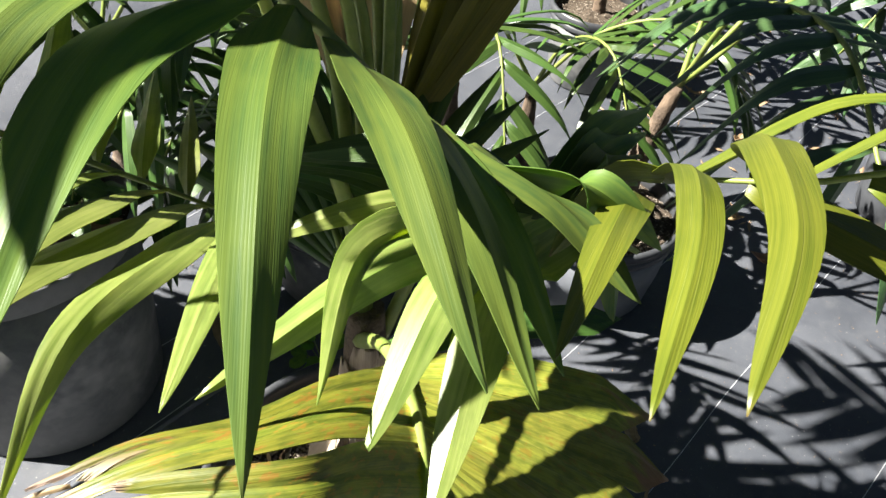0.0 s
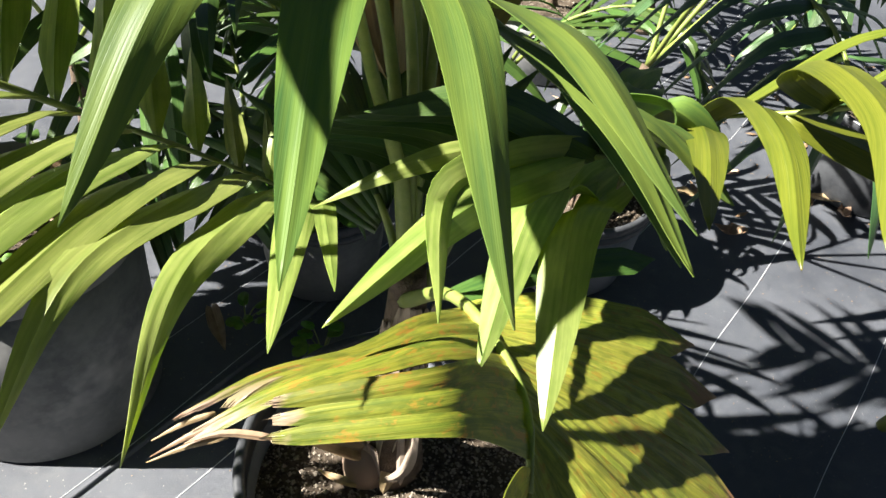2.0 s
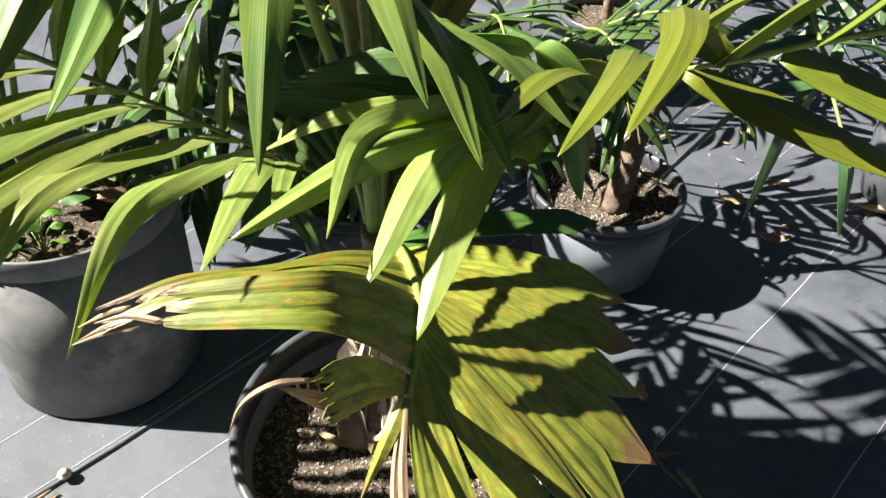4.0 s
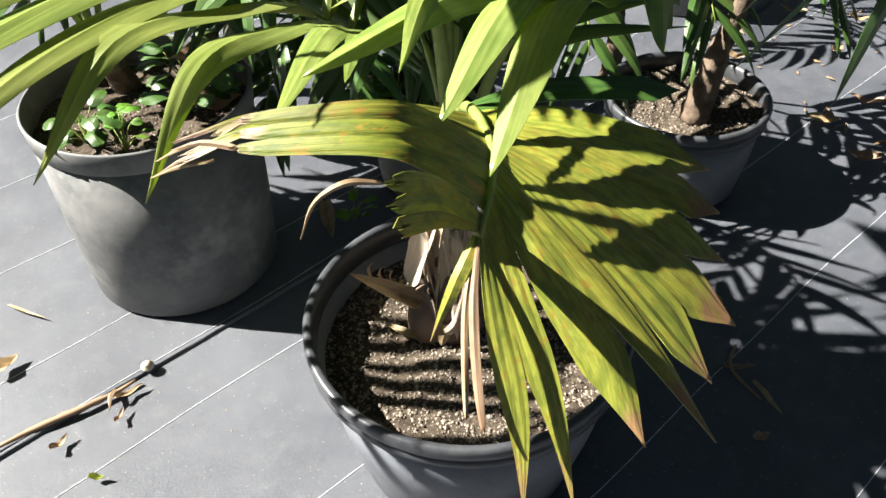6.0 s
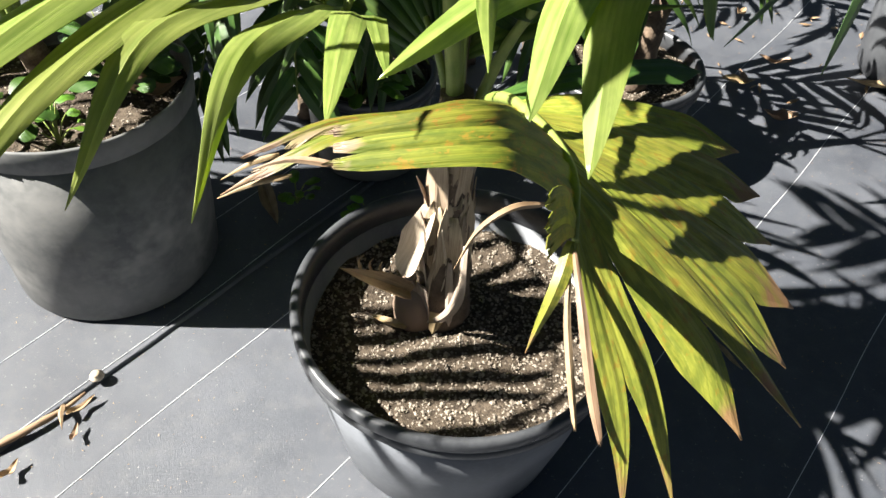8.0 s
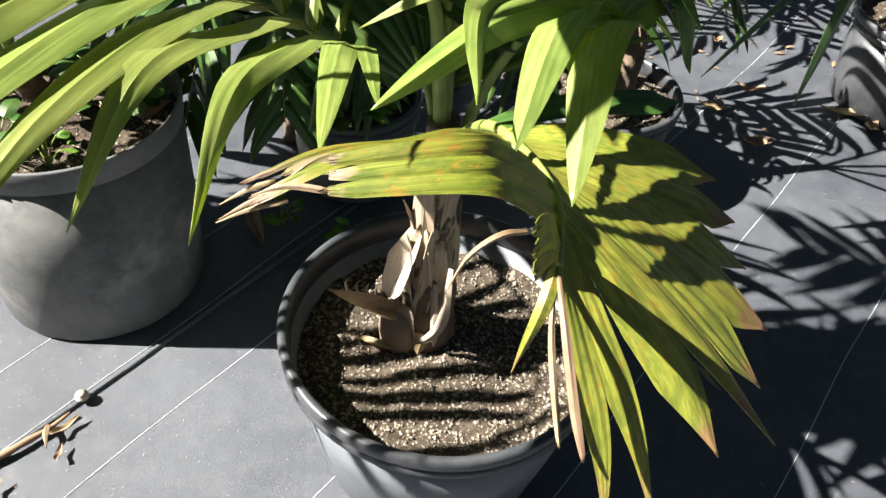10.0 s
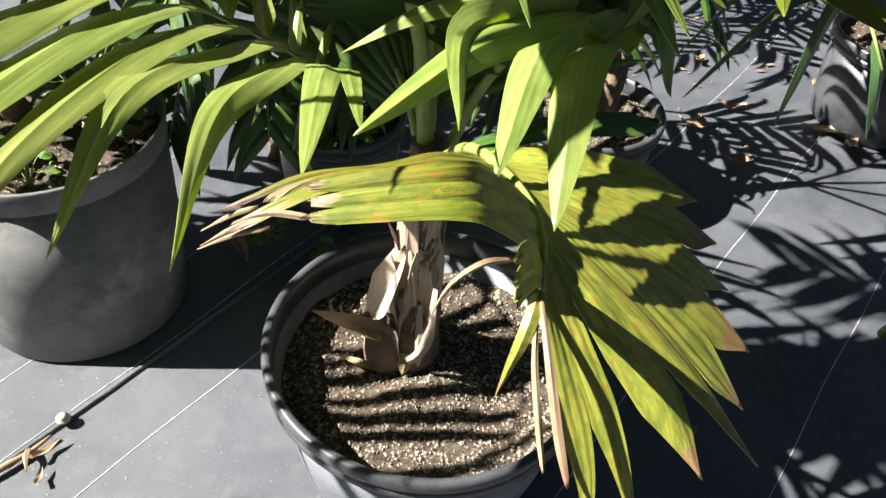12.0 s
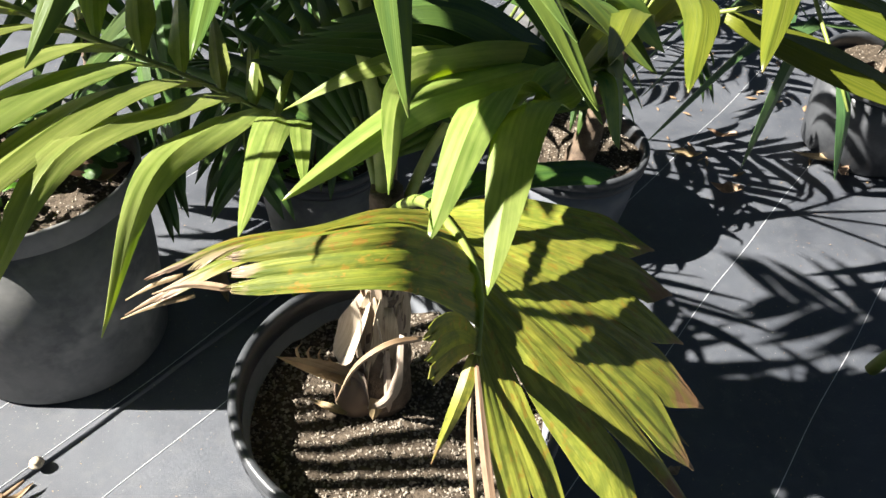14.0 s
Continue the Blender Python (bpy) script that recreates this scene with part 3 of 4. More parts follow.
def old_frond():
    """The low yellowing frond: pleated leaflets fused near the rachis, torn and dry at the ends."""
    hub = [(0.035, 0.82, 0.62), (0.088, 0.715, 0.742), (0.132, 0.632, 0.775), (0.160, 0.545, 0.795), (0.166, 0.480, 0.780)]
    part = link("frond", tube_mesh("frond", hub, (0.010, 0.007, 0.005, 0.003), 8, 20), STALK, palm, "yellowing old frond with brown dry tips")
    c = curve_through(hub[1:], 60)
    # fan to the sunny side, back to front
    tips = [(0.304, 0.820, 0.735), (0.347, 0.737, 0.695), (0.362, 0.675, 0.690), (0.372, 0.625, 0.672), (0.389, 0.560, 0.655), (0.372, 0.490, 0.652), (0.381, 0.438, 0.640), (0.325, 0.410, 0.650), (0.280, 0.366, 0.600), (0.240, 0.356, 0.590)]
    bases = [0.02, 0.14, 0.26, 0.38, 0.50, 0.61, 0.71, 0.80, 0.89, 0.97]
    lines = []
    for f, tip in zip(bases, tips):
        b = c[int(59 * f)]
        tip = np.array(tip)
        k = min(1.0, f * 1.1)
        lines.append([b, b * 0.66 + tip * 0.34 + np.array((0.0, 0.0, 0.014)), b * 0.30 + tip * 0.70 + np.array((0.006 * k, 0, 0.010)), tip])
    # The first leaflet gets the dark green to paint in its shade.
    pleated(part, [LEAF_DARK] + [LEAF_OLD] * 9, lines, split=0.77, loose=(6, 0.20), ridge=0.035, fine=0.022, point=1.2, seed=4, nl=34, nw=12, reach=(0.017, 0.030, 0.040, 0.042, 0.042, 0.040, 0.034, 0.024, 0.015, 0.013))
    # hanging dry shreds at the end
    leaflet(part, LEAF_DEAD, [(0.166, 0.474, 0.776), (0.176, 0.425, 0.760), (0.190, 0.385, 0.720), (0.203, 0.357, 0.690)], 0.008, (1, 0, 0.2), profile="torn", fold=0.6, name="dry_shred", wave=0.2)
    leaflet(part, LEAF_DEAD, [(0.164, 0.474, 0.775), (0.168, 0.430, 0.740), (0.185, 0.372, 0.682)], 0.006, (1, 0.3, 0.1), profile="torn", fold=0.7, name="dry_shred", wave=0.2)
    leaflet(part, LEAF_OLD, [(0.164, 0.480, 0.780), (0.156, 0.448, 0.758), (0.140, 0.424, 0.705)], 0.014, (1, 0.1, 0.1), profile="tail", fold=0.5)
    # arm to the shaded side: back strips, then two broken strips in front
    lines = []
    for i in range(4):
        f = 0.30 + 0.70 * i / 3
        b = c[int(1 + 30 * f)]
        mid = np.array((0.018, 0.566, 0.824)) * (1 - f) + np.array((0.045, 0.520, 0.848)) * f
        end = np.array((-0.090, 0.464, 0.842)) * (1 - f) + np.array((-0.080, 0.446, 0.826)) * f
        near = b * 0.5 + mid * 0.5 + np.array((0, 0.004, 0.004 + 0.006 * f))
        far = mid * 0.5 + end * 0.5 + np.array((0.0, 0.0, 0.012))
        lines.append([b, near, mid, far, end + np.array((0.03, 0.012, 0.005)) * (i % 3 == 1)])
    pleated(part, [LEAF_ARM], lines, split=0.84, ridge=0.08, fine=0.015, nw=12, tear=0.3, spread=1.08, seed=9)
    lines = []
    for i in range(3):
        f = i / 2
        b = c[int(36 + 14 * f)]
        mid = FRONT_A * (1 - f) + FRONT_B * f
        end = FRONT_C * (1 - f) + FRONT_D * f
        lines.append([b, b * 0.5 + mid * 0.5 + np.array((0, 0, 0.010)), mid, end])
    pleated(part, [LEAF_ARM], lines, split=0.80, ridge=0.08, fine=0.015, nw=12, tear=0.3, blunt=0.75, spread=1.08, uv_to=0.95, seed=10)
    leaflet(part, LEAF_DEAD, [FRONT_D * 0.9 + FRONT_B * 0.1, FRONT_D + np.array((-0.02, 0.000, 0.002)), FRONT_D + np.array((-0.045, -0.006, -0.006))], 0.006, (0.1, -0.6, -0.6), profile="tail", fold=0.5, name="dry_shred", nl=8, nw=4)
    for k in range(3):
        a = np.array((-0.060 + 0.006 * k, 0.470 - 0.006 * k, 0.838 - 0.004 * k))
        leaflet(part, LEAF_DEAD, arch(a, a + np.array((-0.040 - 0.006 * (k % 3), -0.018, -0.016 - 0.006 * (k % 2))), 0.003), 0.0045, (0.1, -0.6, -0.6), profile="tail", fold=0.6, name="dry_shred", nl=8, nw=3)
    # torn lobe near the end
    lines = []
    for i in range(3):
        f = i / 2
        lines.append([np.array((0.165, 0.492 - 0.008 * f, 0.790 - 0.006 * f)), np.array((0.148 + 0.004 * f, 0.436 - 0.006 * f, 0.862 - 0.026 * f)), np.array((0.130 + 0.005 * f, 0.376 - 0.004 * f, 0.905 - 0.034 * f))])
    pleated(part, [LEAF_ARM], lines, split=0.85, ridge=0.10, tear=0.3, spread=1.05, uv_to=0.80, seed=12, nl=12)
    leaflet(part, LEAF_DEAD, [(0.130, 0.376, 0.906), (0.112, 0.362, 0.912), (0.094, 0.352, 0.900), (0.083, 0.348, 0.872)], 0.0045, (0.3, -0.3, -0.7), profile="tail", fold=0.7, name="dry_shred")
    return part


old_frond()


def front_frond():
    """The frond that reaches towards the walk, with broad glossy leaflets."""
    rachis = [(0.035, 0.835, 0.60), (0.022, 0.830, 0.78), (-0.015, 0.815, 0.93), (-0.020, 0.745, 1.06), (0.035, 0.675, 1.085), (0.110, 0.640, 1.055), (0.190, 0.640, 1.010), (0.270, 0.660, 0.960)]
    part = link("frond", tube_mesh("frond", rachis, (0.010, 0.009, 0.008, 0.006, 0.005, 0.004, 0.003, 0.002), 9, 40), STALK, palm, "tall frond with broad arching green leaflets")
    spec = [
        ((-0.030, 0.735, 1.075), (-0.112, 0.437, 1.022), 0.055, 0.075),
        ((-0.005, 0.700, 1.085), (0.029, 0.342, 1.095), 0.052, 0.055),
        ((0.030, 0.678, 1.087), (0.117, 0.371, 1.061), 0.048, 0.055),
        ((0.062, 0.662, 1.078), (0.192, 0.421, 1.083), 0.044, 0.034),
        ((0.095, 0.648, 1.062), (0.216, 0.469, 1.018), 0.040, 0.032),
        ((0.130, 0.640, 1.045), (0.230, 0.531, 0.971), 0.034, 0.020),
        ((0.150, 0.640, 1.035), (0.268, 0.585, 0.985), 0.042, 0.016),
        ((0.170, 0.642, 1.022), (0.285, 0.660, 0.965), 0.036, 0.020),
    ]
    for b, tip, w, lift in spec:
        leaflet(part, LEAF_FRESH, arch(b, tip, lift, 0.55), w, (0.9, 0.25, -0.12 if w > 0.05 else -0.32), fold=0.22, nl=30, nw=12, pleats=2, wave=0.16, profile="sword")
    return part


front_frond()


def middle_frond():
    """A younger frond whose long leaflets bend down at the ends."""
    rachis = [(0.040, 0.84, 0.56), (0.090, 0.86, 0.72), (0.160, 0.83, 0.84), (0.225, 0.770, 0.885), (0.245, 0.735, 0.895)]
    part = link("frond", tube_mesh("frond", rachis, (0.009, 0.007, 0.005, 0.003), 8, 24), STALK, palm, "shaded younger frond with bent leaflet tips")
    leaflet(part, LEAF_SIDE, [(0.235, 0.745, 0.893), (0.205, 0.715, 0.880), (0.180, 0.660, 0.890), (0.168, 0.503, 0.824)], 0.050, (0.8, 0.3, 0.15), fold=0.35, nl=22, nw=8)
    leaflet(part, LEAF_SIDE, [(0.225, 0.755, 0.890), (0.185, 0.720, 0.880), (0.145, 0.670, 0.895), (0.116, 0.534, 0.842)], 0.048, (0.8, 0.5, 0.15), fold=0.35, nl=22, nw=8)
    leaflet(part, LEAF_SIDE, [(0.205, 0.790, 0.875), (0.140, 0.720, 0.885), (0.085, 0.655, 0.890), (0.001, 0.532, 0.870)], 0.042, (0.4, -0.6, -0.5), fold=0.5, nl=22, nw=8)
    leaflet(part, LEAF_SIDE, [(0.200, 0.795, 0.875), (0.130, 0.735, 0.893), (0.075, 0.670, 0.900), (0.083, 0.540, 0.882)], 0.044, (0.6, 0.5, -0.3), fold=0.3, nl=22, nw=8, profile="tail")
    leaflet(part, LEAF_SIDE, [(0.170, 0.815, 0.86), (0.09, 0.745, 0.895), (0.028, 0.701, 0.893), (-0.041, 0.690, 0.850)], 0.030, (0.2, -0.7, -0.4), fold=0.3, nl=18, nw=8, profile="tail")
    # Broad leaflets whose dark green includes the shade they hang in.
    for k in range(8):
        f = k / 7
        b = (0.10 + 0.11 * f, 0.87 - 0.08 * f, 0.74 + 0.14 * f)
        leaflet(part, LEAF_DARK, arch(b, (-0.13 + 0.12 * f, 0.86 - 0.10 * f, 0.80 + 0.11 * f), 0.035), 0.044, (0.2, -0.6, -0.5), fold=0.3, nl=16, nw=8, pleats=2)
    for k in range(8):
        f = k / 7
        b = (0.20 + 0.05 * f, 0.80 - 0.05 * f, 0.865 + 0.03 * f)
        leaflet(part, LEAF_FRESH, arch(b, (0.30 - 0.02 * f, 1.02 - 0.30 * f, 0.86 - 0.03 * f), 0.03), 0.042, (0.5, 0.6, -0.3), fold=0.3, nl=16, nw=8, pleats=2)
    return part


middle_frond()


def tall_fronds():
    """Fronds added high over the pot, their leaves out of view, to shade the cloth."""
    top = (0.036, 0.835, 0.66)
    for i, (mid, high, end) in enumerate((((0.02, 0.92, 0.98), (-0.10, 1.08, 1.38), (-0.38, 1.22, 1.52)), ((0.03, 0.95, 1.00), (0.04, 1.14, 1.36), (-0.10, 1.42, 1.44)), ((0.00, 0.87, 1.02), (-0.16, 0.88, 1.32), (-0.46, 0.84, 1.34)), ((0.03, 0.92, 1.02), (-0.05, 1.00, 1.36), (-0.30, 1.02, 1.46)), ((0.00, 0.90, 1.02), (-0.16, 0.88, 1.13), (-0.42, 0.84, 1.11)), ((0.01, 1.00, 1.02), (-0.20, 1.16, 1.32), (-0.58, 1.22, 1.40)))):
        frond(palm, LEAF_DARK, [top, mid, high, end], 12, 0.38, 0.060, 0.008, 0.002, start=0.42, seed=60 + i, label="tall arching frond added above view to shade the cloth", fold=0.2, droop=0.12)


tall_fronds()


def high_frond():
    """An unseen frond added above the walk, with a few broad leaflets that shade those below."""
    rachis = [(0.030, 0.840, 0.66), (-0.010, 0.87, 0.95), (-0.10, 0.86, 1.20), (-0.22, 0.78, 1.33), (-0.32, 0.70, 1.36)]
    part = link("frond", tube_mesh("frond", rachis, (0.008, 0.007, 0.005, 0.003), 8, 24), STALK, palm, "unseen tall frond with broad leaflets, added to shade those below")
    for b, tip, w in (((-0.18, 0.80, 1.26), (-0.18, 0.36, 1.328), 0.062), ((-0.26, 0.745, 1.33), (-0.27, 0.36, 1.36), 0.070), ((-0.15, 0.82, 1.24), (-0.11, 0.52, 1.25), 0.050), ((-0.31, 0.705, 1.358), (-0.36, 0.58, 1.32), 0.056), ((-0.26, 0.745, 1.345), (-0.30, 0.61, 1.32), 0.056), ((-0.21, 0.785, 1.325), (-0.23, 0.64, 1.31), 0.050), ((-0.28, 0.73, 1.35), (-0.40, 0.98, 1.33), 0.056), ((-0.20, 0.79, 1.32), (-0.28, 1.05, 1.30), 0.056)):
        leaflet(part, LEAF_FRESH, arch(b, tip, 0.03), w, (0.9, 0.2, 0.1), fold=0.15, nl=16, nw=6)


high_frond()


def folded_leaves():
    """Unopened pleated leaves standing behind the stem: one dry and tan, one olive."""
    part = link("folded_leaf", tube_mesh("folded_leaf", [(0.035, 0.84, 0.58), (0.03, 0.92, 0.72), (0.02, 0.98, 0.80)], (0.012, 0.008, 0.004), 8, 12), STALK_BROWN, palm, "dry tan pleated leaf standing upright")
    for k in range(7):
        f = k / 6
        leaflet(part, LEAF_TAN, [(-0.010 + 0.012 * f, 0.985, 0.79), (-0.075 + 0.085 * f, 1.03, 0.90), (-0.135 + 0.165 * f, 1.08, 1.08)], 0.034, (0.75, -0.4 + 0.9 * (k % 2), 0.1), profile="strip", fold=0.6, pleats=2, nl=12, nw=8, uv_to=0.8)
    for k in range(5):
        f = k / 4
        leaflet(part, LEAF_OLIVE, [(0.020 + 0.006 * f, 0.975, 0.775), (0.040 + 0.030 * f, 1.01, 0.86), (0.060 + 0.105 * f, 1.06, 1.03)], 0.040, (0.8, -0.4 + 0.8 * (k % 2), -0.2), profile="strip", fold=0.5, pleats=2, nl=12, nw=8, uv_to=0.8)


folded_leaves()


def shaded_leaf():
    """A pleated leaf behind the stem, fanning up and away; its dark green paints in shade."""
    part = link("frond", tube_mesh("frond", [(0.033, 0.835, 0.60), (0.015, 0.850, 0.68), (-0.010, 0.870, 0.735)], (0.008, 0.006, 0.004), 8, 10), STALK, palm, "pleated leaf behind the stem, its shade put into the dark green")
    lines = []
    for i in range(9):
        f = i / 8
        b = np.array((0.010 - 0.018 * (1 - f), 0.855 + 0.016 * f, 0.690 + 0.045 * f))
        tip = np.array((-0.27 + 0.27 * f, 0.93 + 0.19 * f, 0.745 + 0.17 * f - 0.05 * f * f))
        lines.append([b, b * 0.5 + tip * 0.5 + np.array((0, 0, 0.022)), tip])
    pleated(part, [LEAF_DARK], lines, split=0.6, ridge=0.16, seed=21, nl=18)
    lines = []
    for i in range(8):
        f = i / 7
        b = np.array((0.045, 0.850 + 0.016 * f, 0.700 + 0.040 * f))
        tip = np.array((0.30 - 0.24 * f, 0.95 + 0.18 * f, 0.745 + 0.14 * f))
        lines.append([b, b * 0.5 + tip * 0.5 + np.array((0, 0, 0.022)), tip])
    pleated(part, [LEAF_FRESH], lines, split=0.5, ridge=0.16, seed=22, nl=18)


shaded_leaf()

# ---- the neighbour whose frond crosses from the shaded side ----
side_palm = thing("palm_plant", (-0.74, 1.17, 0.37), "young palm in the grey pot with arching feathery fronds", "palm", "potted palms")
link("trunk", tube_mesh("trunk", [(-0.74, 1.17, 0.36), (-0.73, 1.14, 0.43), (-0.71, 1.10, 0.50)], (0.030, 0.024, 0.016), 12, 12, rough=0.05), BARK, side_palm)
reaching_palm = thing("palm_plant", (-1.26, 0.24, 0.23), "palm beside the path with a long drooping feathery frond", "palm", "potted palms")
link("trunk", tube_mesh("trunk", [(-1.26, 0.24, 0.225), (-1.25, 0.24, 0.25), (-1.23, 0.25, 0.52)], (0.040, 0.030, 0.020), 14, 14, rough=0.05), BARK, reaching_palm)
C_RACHIS = [(-1.23, 0.25, 0.50), (-1.17, 0.27, 0.86), (-1.00, 0.36, 1.05), (-0.80, 0.46, 1.09), (-0.60, 0.57, 1.045), (-0.41, 0.680, 0.965), (-0.278, 0.764, 0.866), (-0.207, 0.804, 0.813), (-0.139, 0.845, 0.755), (-0.085, 0.885, 0.700)]


def side_frond():
    """A long frond hanging in from the side: near leaflets arch towards the path, far ones lie back."""
    part = link("frond", tube_mesh("frond", C_RACHIS, (0.012, 0.011, 0.009, 0.008, 0.007, 0.006, 0.005, 0.004, 0.003, 0.002), 8, 60), STALK, reaching_palm, "drooping frond with evenly spaced glossy leaflets")
    c = curve_through(C_RACHIS, 400)
    step = np.concatenate(([0], np.cumsum(np.linalg.norm(np.diff(c, axis=0), axis=1))))
    for i in range(10):
        s = step[-1] - 0.040 - 0.048 * i
        b = c[int(np.argmin(np.abs(step - s)))]
        rs = np.random.RandomState(300 + i)
        f = min(1.0, i / 7)
        d = np.array((-0.030 - 0.055 * min(1, i) - 0.010 * max(0, i - 2), -0.400 - 0.015 * min(2, i), 0.030 - 0.012 * max(0, i - 2))) * rs.uniform(0.96, 1.04) * (1.14 if 2 <= i <= 5 else 1.0)
        side = (0.85, 0.20, 0.16 + rs.uniform(-0.10, 0.10))
        crest = 0.085 if i < 2 else 0.055
        pts = [b, b + d * 0.13 + (0, 0, 0.036), b + d * 0.34 + (0, 0, 0.064), b + d * 0.70 + (0, 0, crest), b + d]
        leaflet(part, LEAF_SIDE, pts, 0.056 * rs.uniform(0.94, 1.06), side, fold=0.26, nl=26, nw=10, pleats=3, wave=0.10, twist=rs.uniform(-55, -30), profile="shoulder")
        e = c[int(np.argmin(np.abs(step - s - 0.022)))]
        ln = 0.075 + 0.27 * f
        d = np.array((-0.34, 0.88, 0.20)) * ln + rs.uniform(-0.015, 0.015, 3)
        leaflet(part, LEAF_SIDE, [e, e + d * 0.2 + (0, 0, 0.02 * f), e + d * 0.6 + (0, 0, 0.02 * f), e + d], 0.020 + 0.028 * f, (0.85, 0.30, 0.30), fold=0.28, nl=20, nw=8, pleats=3, wave=0.10, profile="shoulder")
    for k in range(3):
        e = c[399 - 8 * k]
        leaflet(part, LEAF_SIDE, arch(e, e + np.array((0.035 - 0.02 * k, 0.06, 0.045)), 0.01), 0.012, (0.8, -0.2, -0.3), fold=0.3, nl=12, nw=6)
    leaflet(part, LEAF_SIDE, arch((-0.085, 0.870, 0.710), (-0.050, 0.560, 0.800), 0.050, 0.4), 0.046, (0.95, 0.1, -0.2), fold=0.14, nl=22, nw=10, pleats=3, profile="sword")
    leaflet(part, LEAF_SIDE, arch((-0.080, 0.875, 0.705), (-0.012, 0.640, 0.800), 0.035, 0.4), 0.032, (0.95, 0.2, -0.2), fold=0.1, nl=18, nw=8, pleats=2, profile="sword")


side_frond()
# The first two fronds point out of view and were added as shadow casters.
for i, (az, reach, rise, fall) in enumerate(((178, 0.62, 0.50, 0.12), (155, 0.55, 0.48, 0.1), (95, 0.5, 0.5, 0.1))):
    d = np.array((math.cos(radians(az)), math.sin(radians(az)), 0))
    top = np.array((-0.71, 1.10, 0.48))
    frond(side_palm, LEAF_SIDE, [top, top + d * reach * 0.3 + (0, 0, rise * 0.75), top + d * reach * 0.68 + (0, 0, rise), top + d * reach + (0, 0, rise - fall)], 9, 0.34, 0.050, 0.007, 0.002, start=0.25, seed=90 + i, label="arching frond with glossy leaflets")

# Out-of-view frond, added to throw striped shade on the large pot's soil.
shading = [(-0.71, 1.10, 0.48), (-0.66, 1.00, 0.86), (-0.62, 0.80, 1.03), (-0.63, 0.60, 1.06), (-0.66, 0.40, 1.00)]
frond(side_palm, LEAF_SIDE, shading, 15, 0.50, 0.030, 0.007, 0.002, start=0.30, seed=99, label="unseen arching frond with narrow leaflets, added to stripe the soil with shade", angle=(80, 64), droop=0.20, jitter=0.05, sides=(1,))
# Another frond above the view, added to darken the cloth with its shadow.
shade_canopy = [(-0.71, 1.10, 0.48), (-0.68, 1.05, 0.92), (-0.56, 0.94, 1.14), (-0.38, 0.84, 1.20), (-0.24, 0.79, 1.17)]
frond(side_palm, LEAF_SIDE, shade_canopy, 12, 0.34, 0.056, 0.007, 0.002, start=0.45, seed=97, label="arching frond with glossy leaflets", droop=0.10)

# ---- the lime frond that comes in from the open side ----
lime_palm = thing("palm_plant", (0.98, 1.22, 0.0), "lime green palm whose frond tip curls over the cloth", "palm", "potted palms")
B_RACHIS = [(0.98, 1.22, 0.05), (1.02, 1.10, 0.55), (0.90, 0.92, 0.96), (0.70, 0.80, 1.055), (0.520, 0.755, 1.026), (0.434, 0.752, 0.997), (0.385, 0.755, 0.975), (0.292, 0.800, 0.925)]


def lime_frond():
    part = link("frond", tube_mesh("frond", B_RACHIS, (0.014, 0.012, 0.009, 0.007, 0.005, 0.004, 0.003, 0.002), 8, 40), STALK, lime_palm, "lime green frond with curling leaflets")
    leaflet(part, LEAF_LIME, [(0.292, 0.800, 0.925), (0.302, 0.735, 0.985), (0.290, 0.600, 1.028), (0.260, 0.455, 1.044)], 0.033, (0.9, 0.1, -0.2), fold=0.25, nl=24, nw=10, twist=18, pleats=2)
    leaflet(part, LEAF_LIME, [(0.385, 0.755, 0.978), (0.345, 0.760, 1.000), (0.330, 0.680, 1.050), (0.322, 0.560, 1.075), (0.294, 0.453, 1.062)], 0.040, (0.95, 0.05, 0.20), fold=0.30, nl=26, nw=10, twist=0, pleats=2)
    leaflet(part, LEAF_LIME, [(0.300, 0.795, 0.930), (0.255, 0.770, 0.930), (0.215, 0.700, 0.905)], 0.040, (0.7, 0.5, -0.4), fold=0.2, nl=16, nw=8, pleats=2)
    leaflet(part, LEAF_LIME, [(0.275, 0.790, 0.905), (0.262, 0.705, 0.975), (0.240, 0.590, 1.025), (0.218, 0.479, 1.043)], 0.036, (0.9, 0.25, -0.3), fold=0.25, nl=22, nw=8, twist=20, pleats=2)
    c = curve_through(B_RACHIS, 200)
    for i in range(9):
        f = i / 8
        b = c[int(197 - 78 * f)]
        leaflet(part, LEAF_LIME, arch(b, b + np.array((0.17, 0.00 + 0.03 * f, 0.11)), 0.035), 0.046, (0.4, 0.8, -0.3), fold=0.30, nl=16, nw=8, pleats=2)
        b = c[int(190 - 78 * f)]
        leaflet(part, LEAF_LIME, arch(b, b + np.array((0.26, -0.02 + 0.02 * f, -0.080)), 0.0), 0.046, (0.15, 0.85, 0.30), fold=0.30, nl=16, nw=8, pleats=2)


lime_frond()


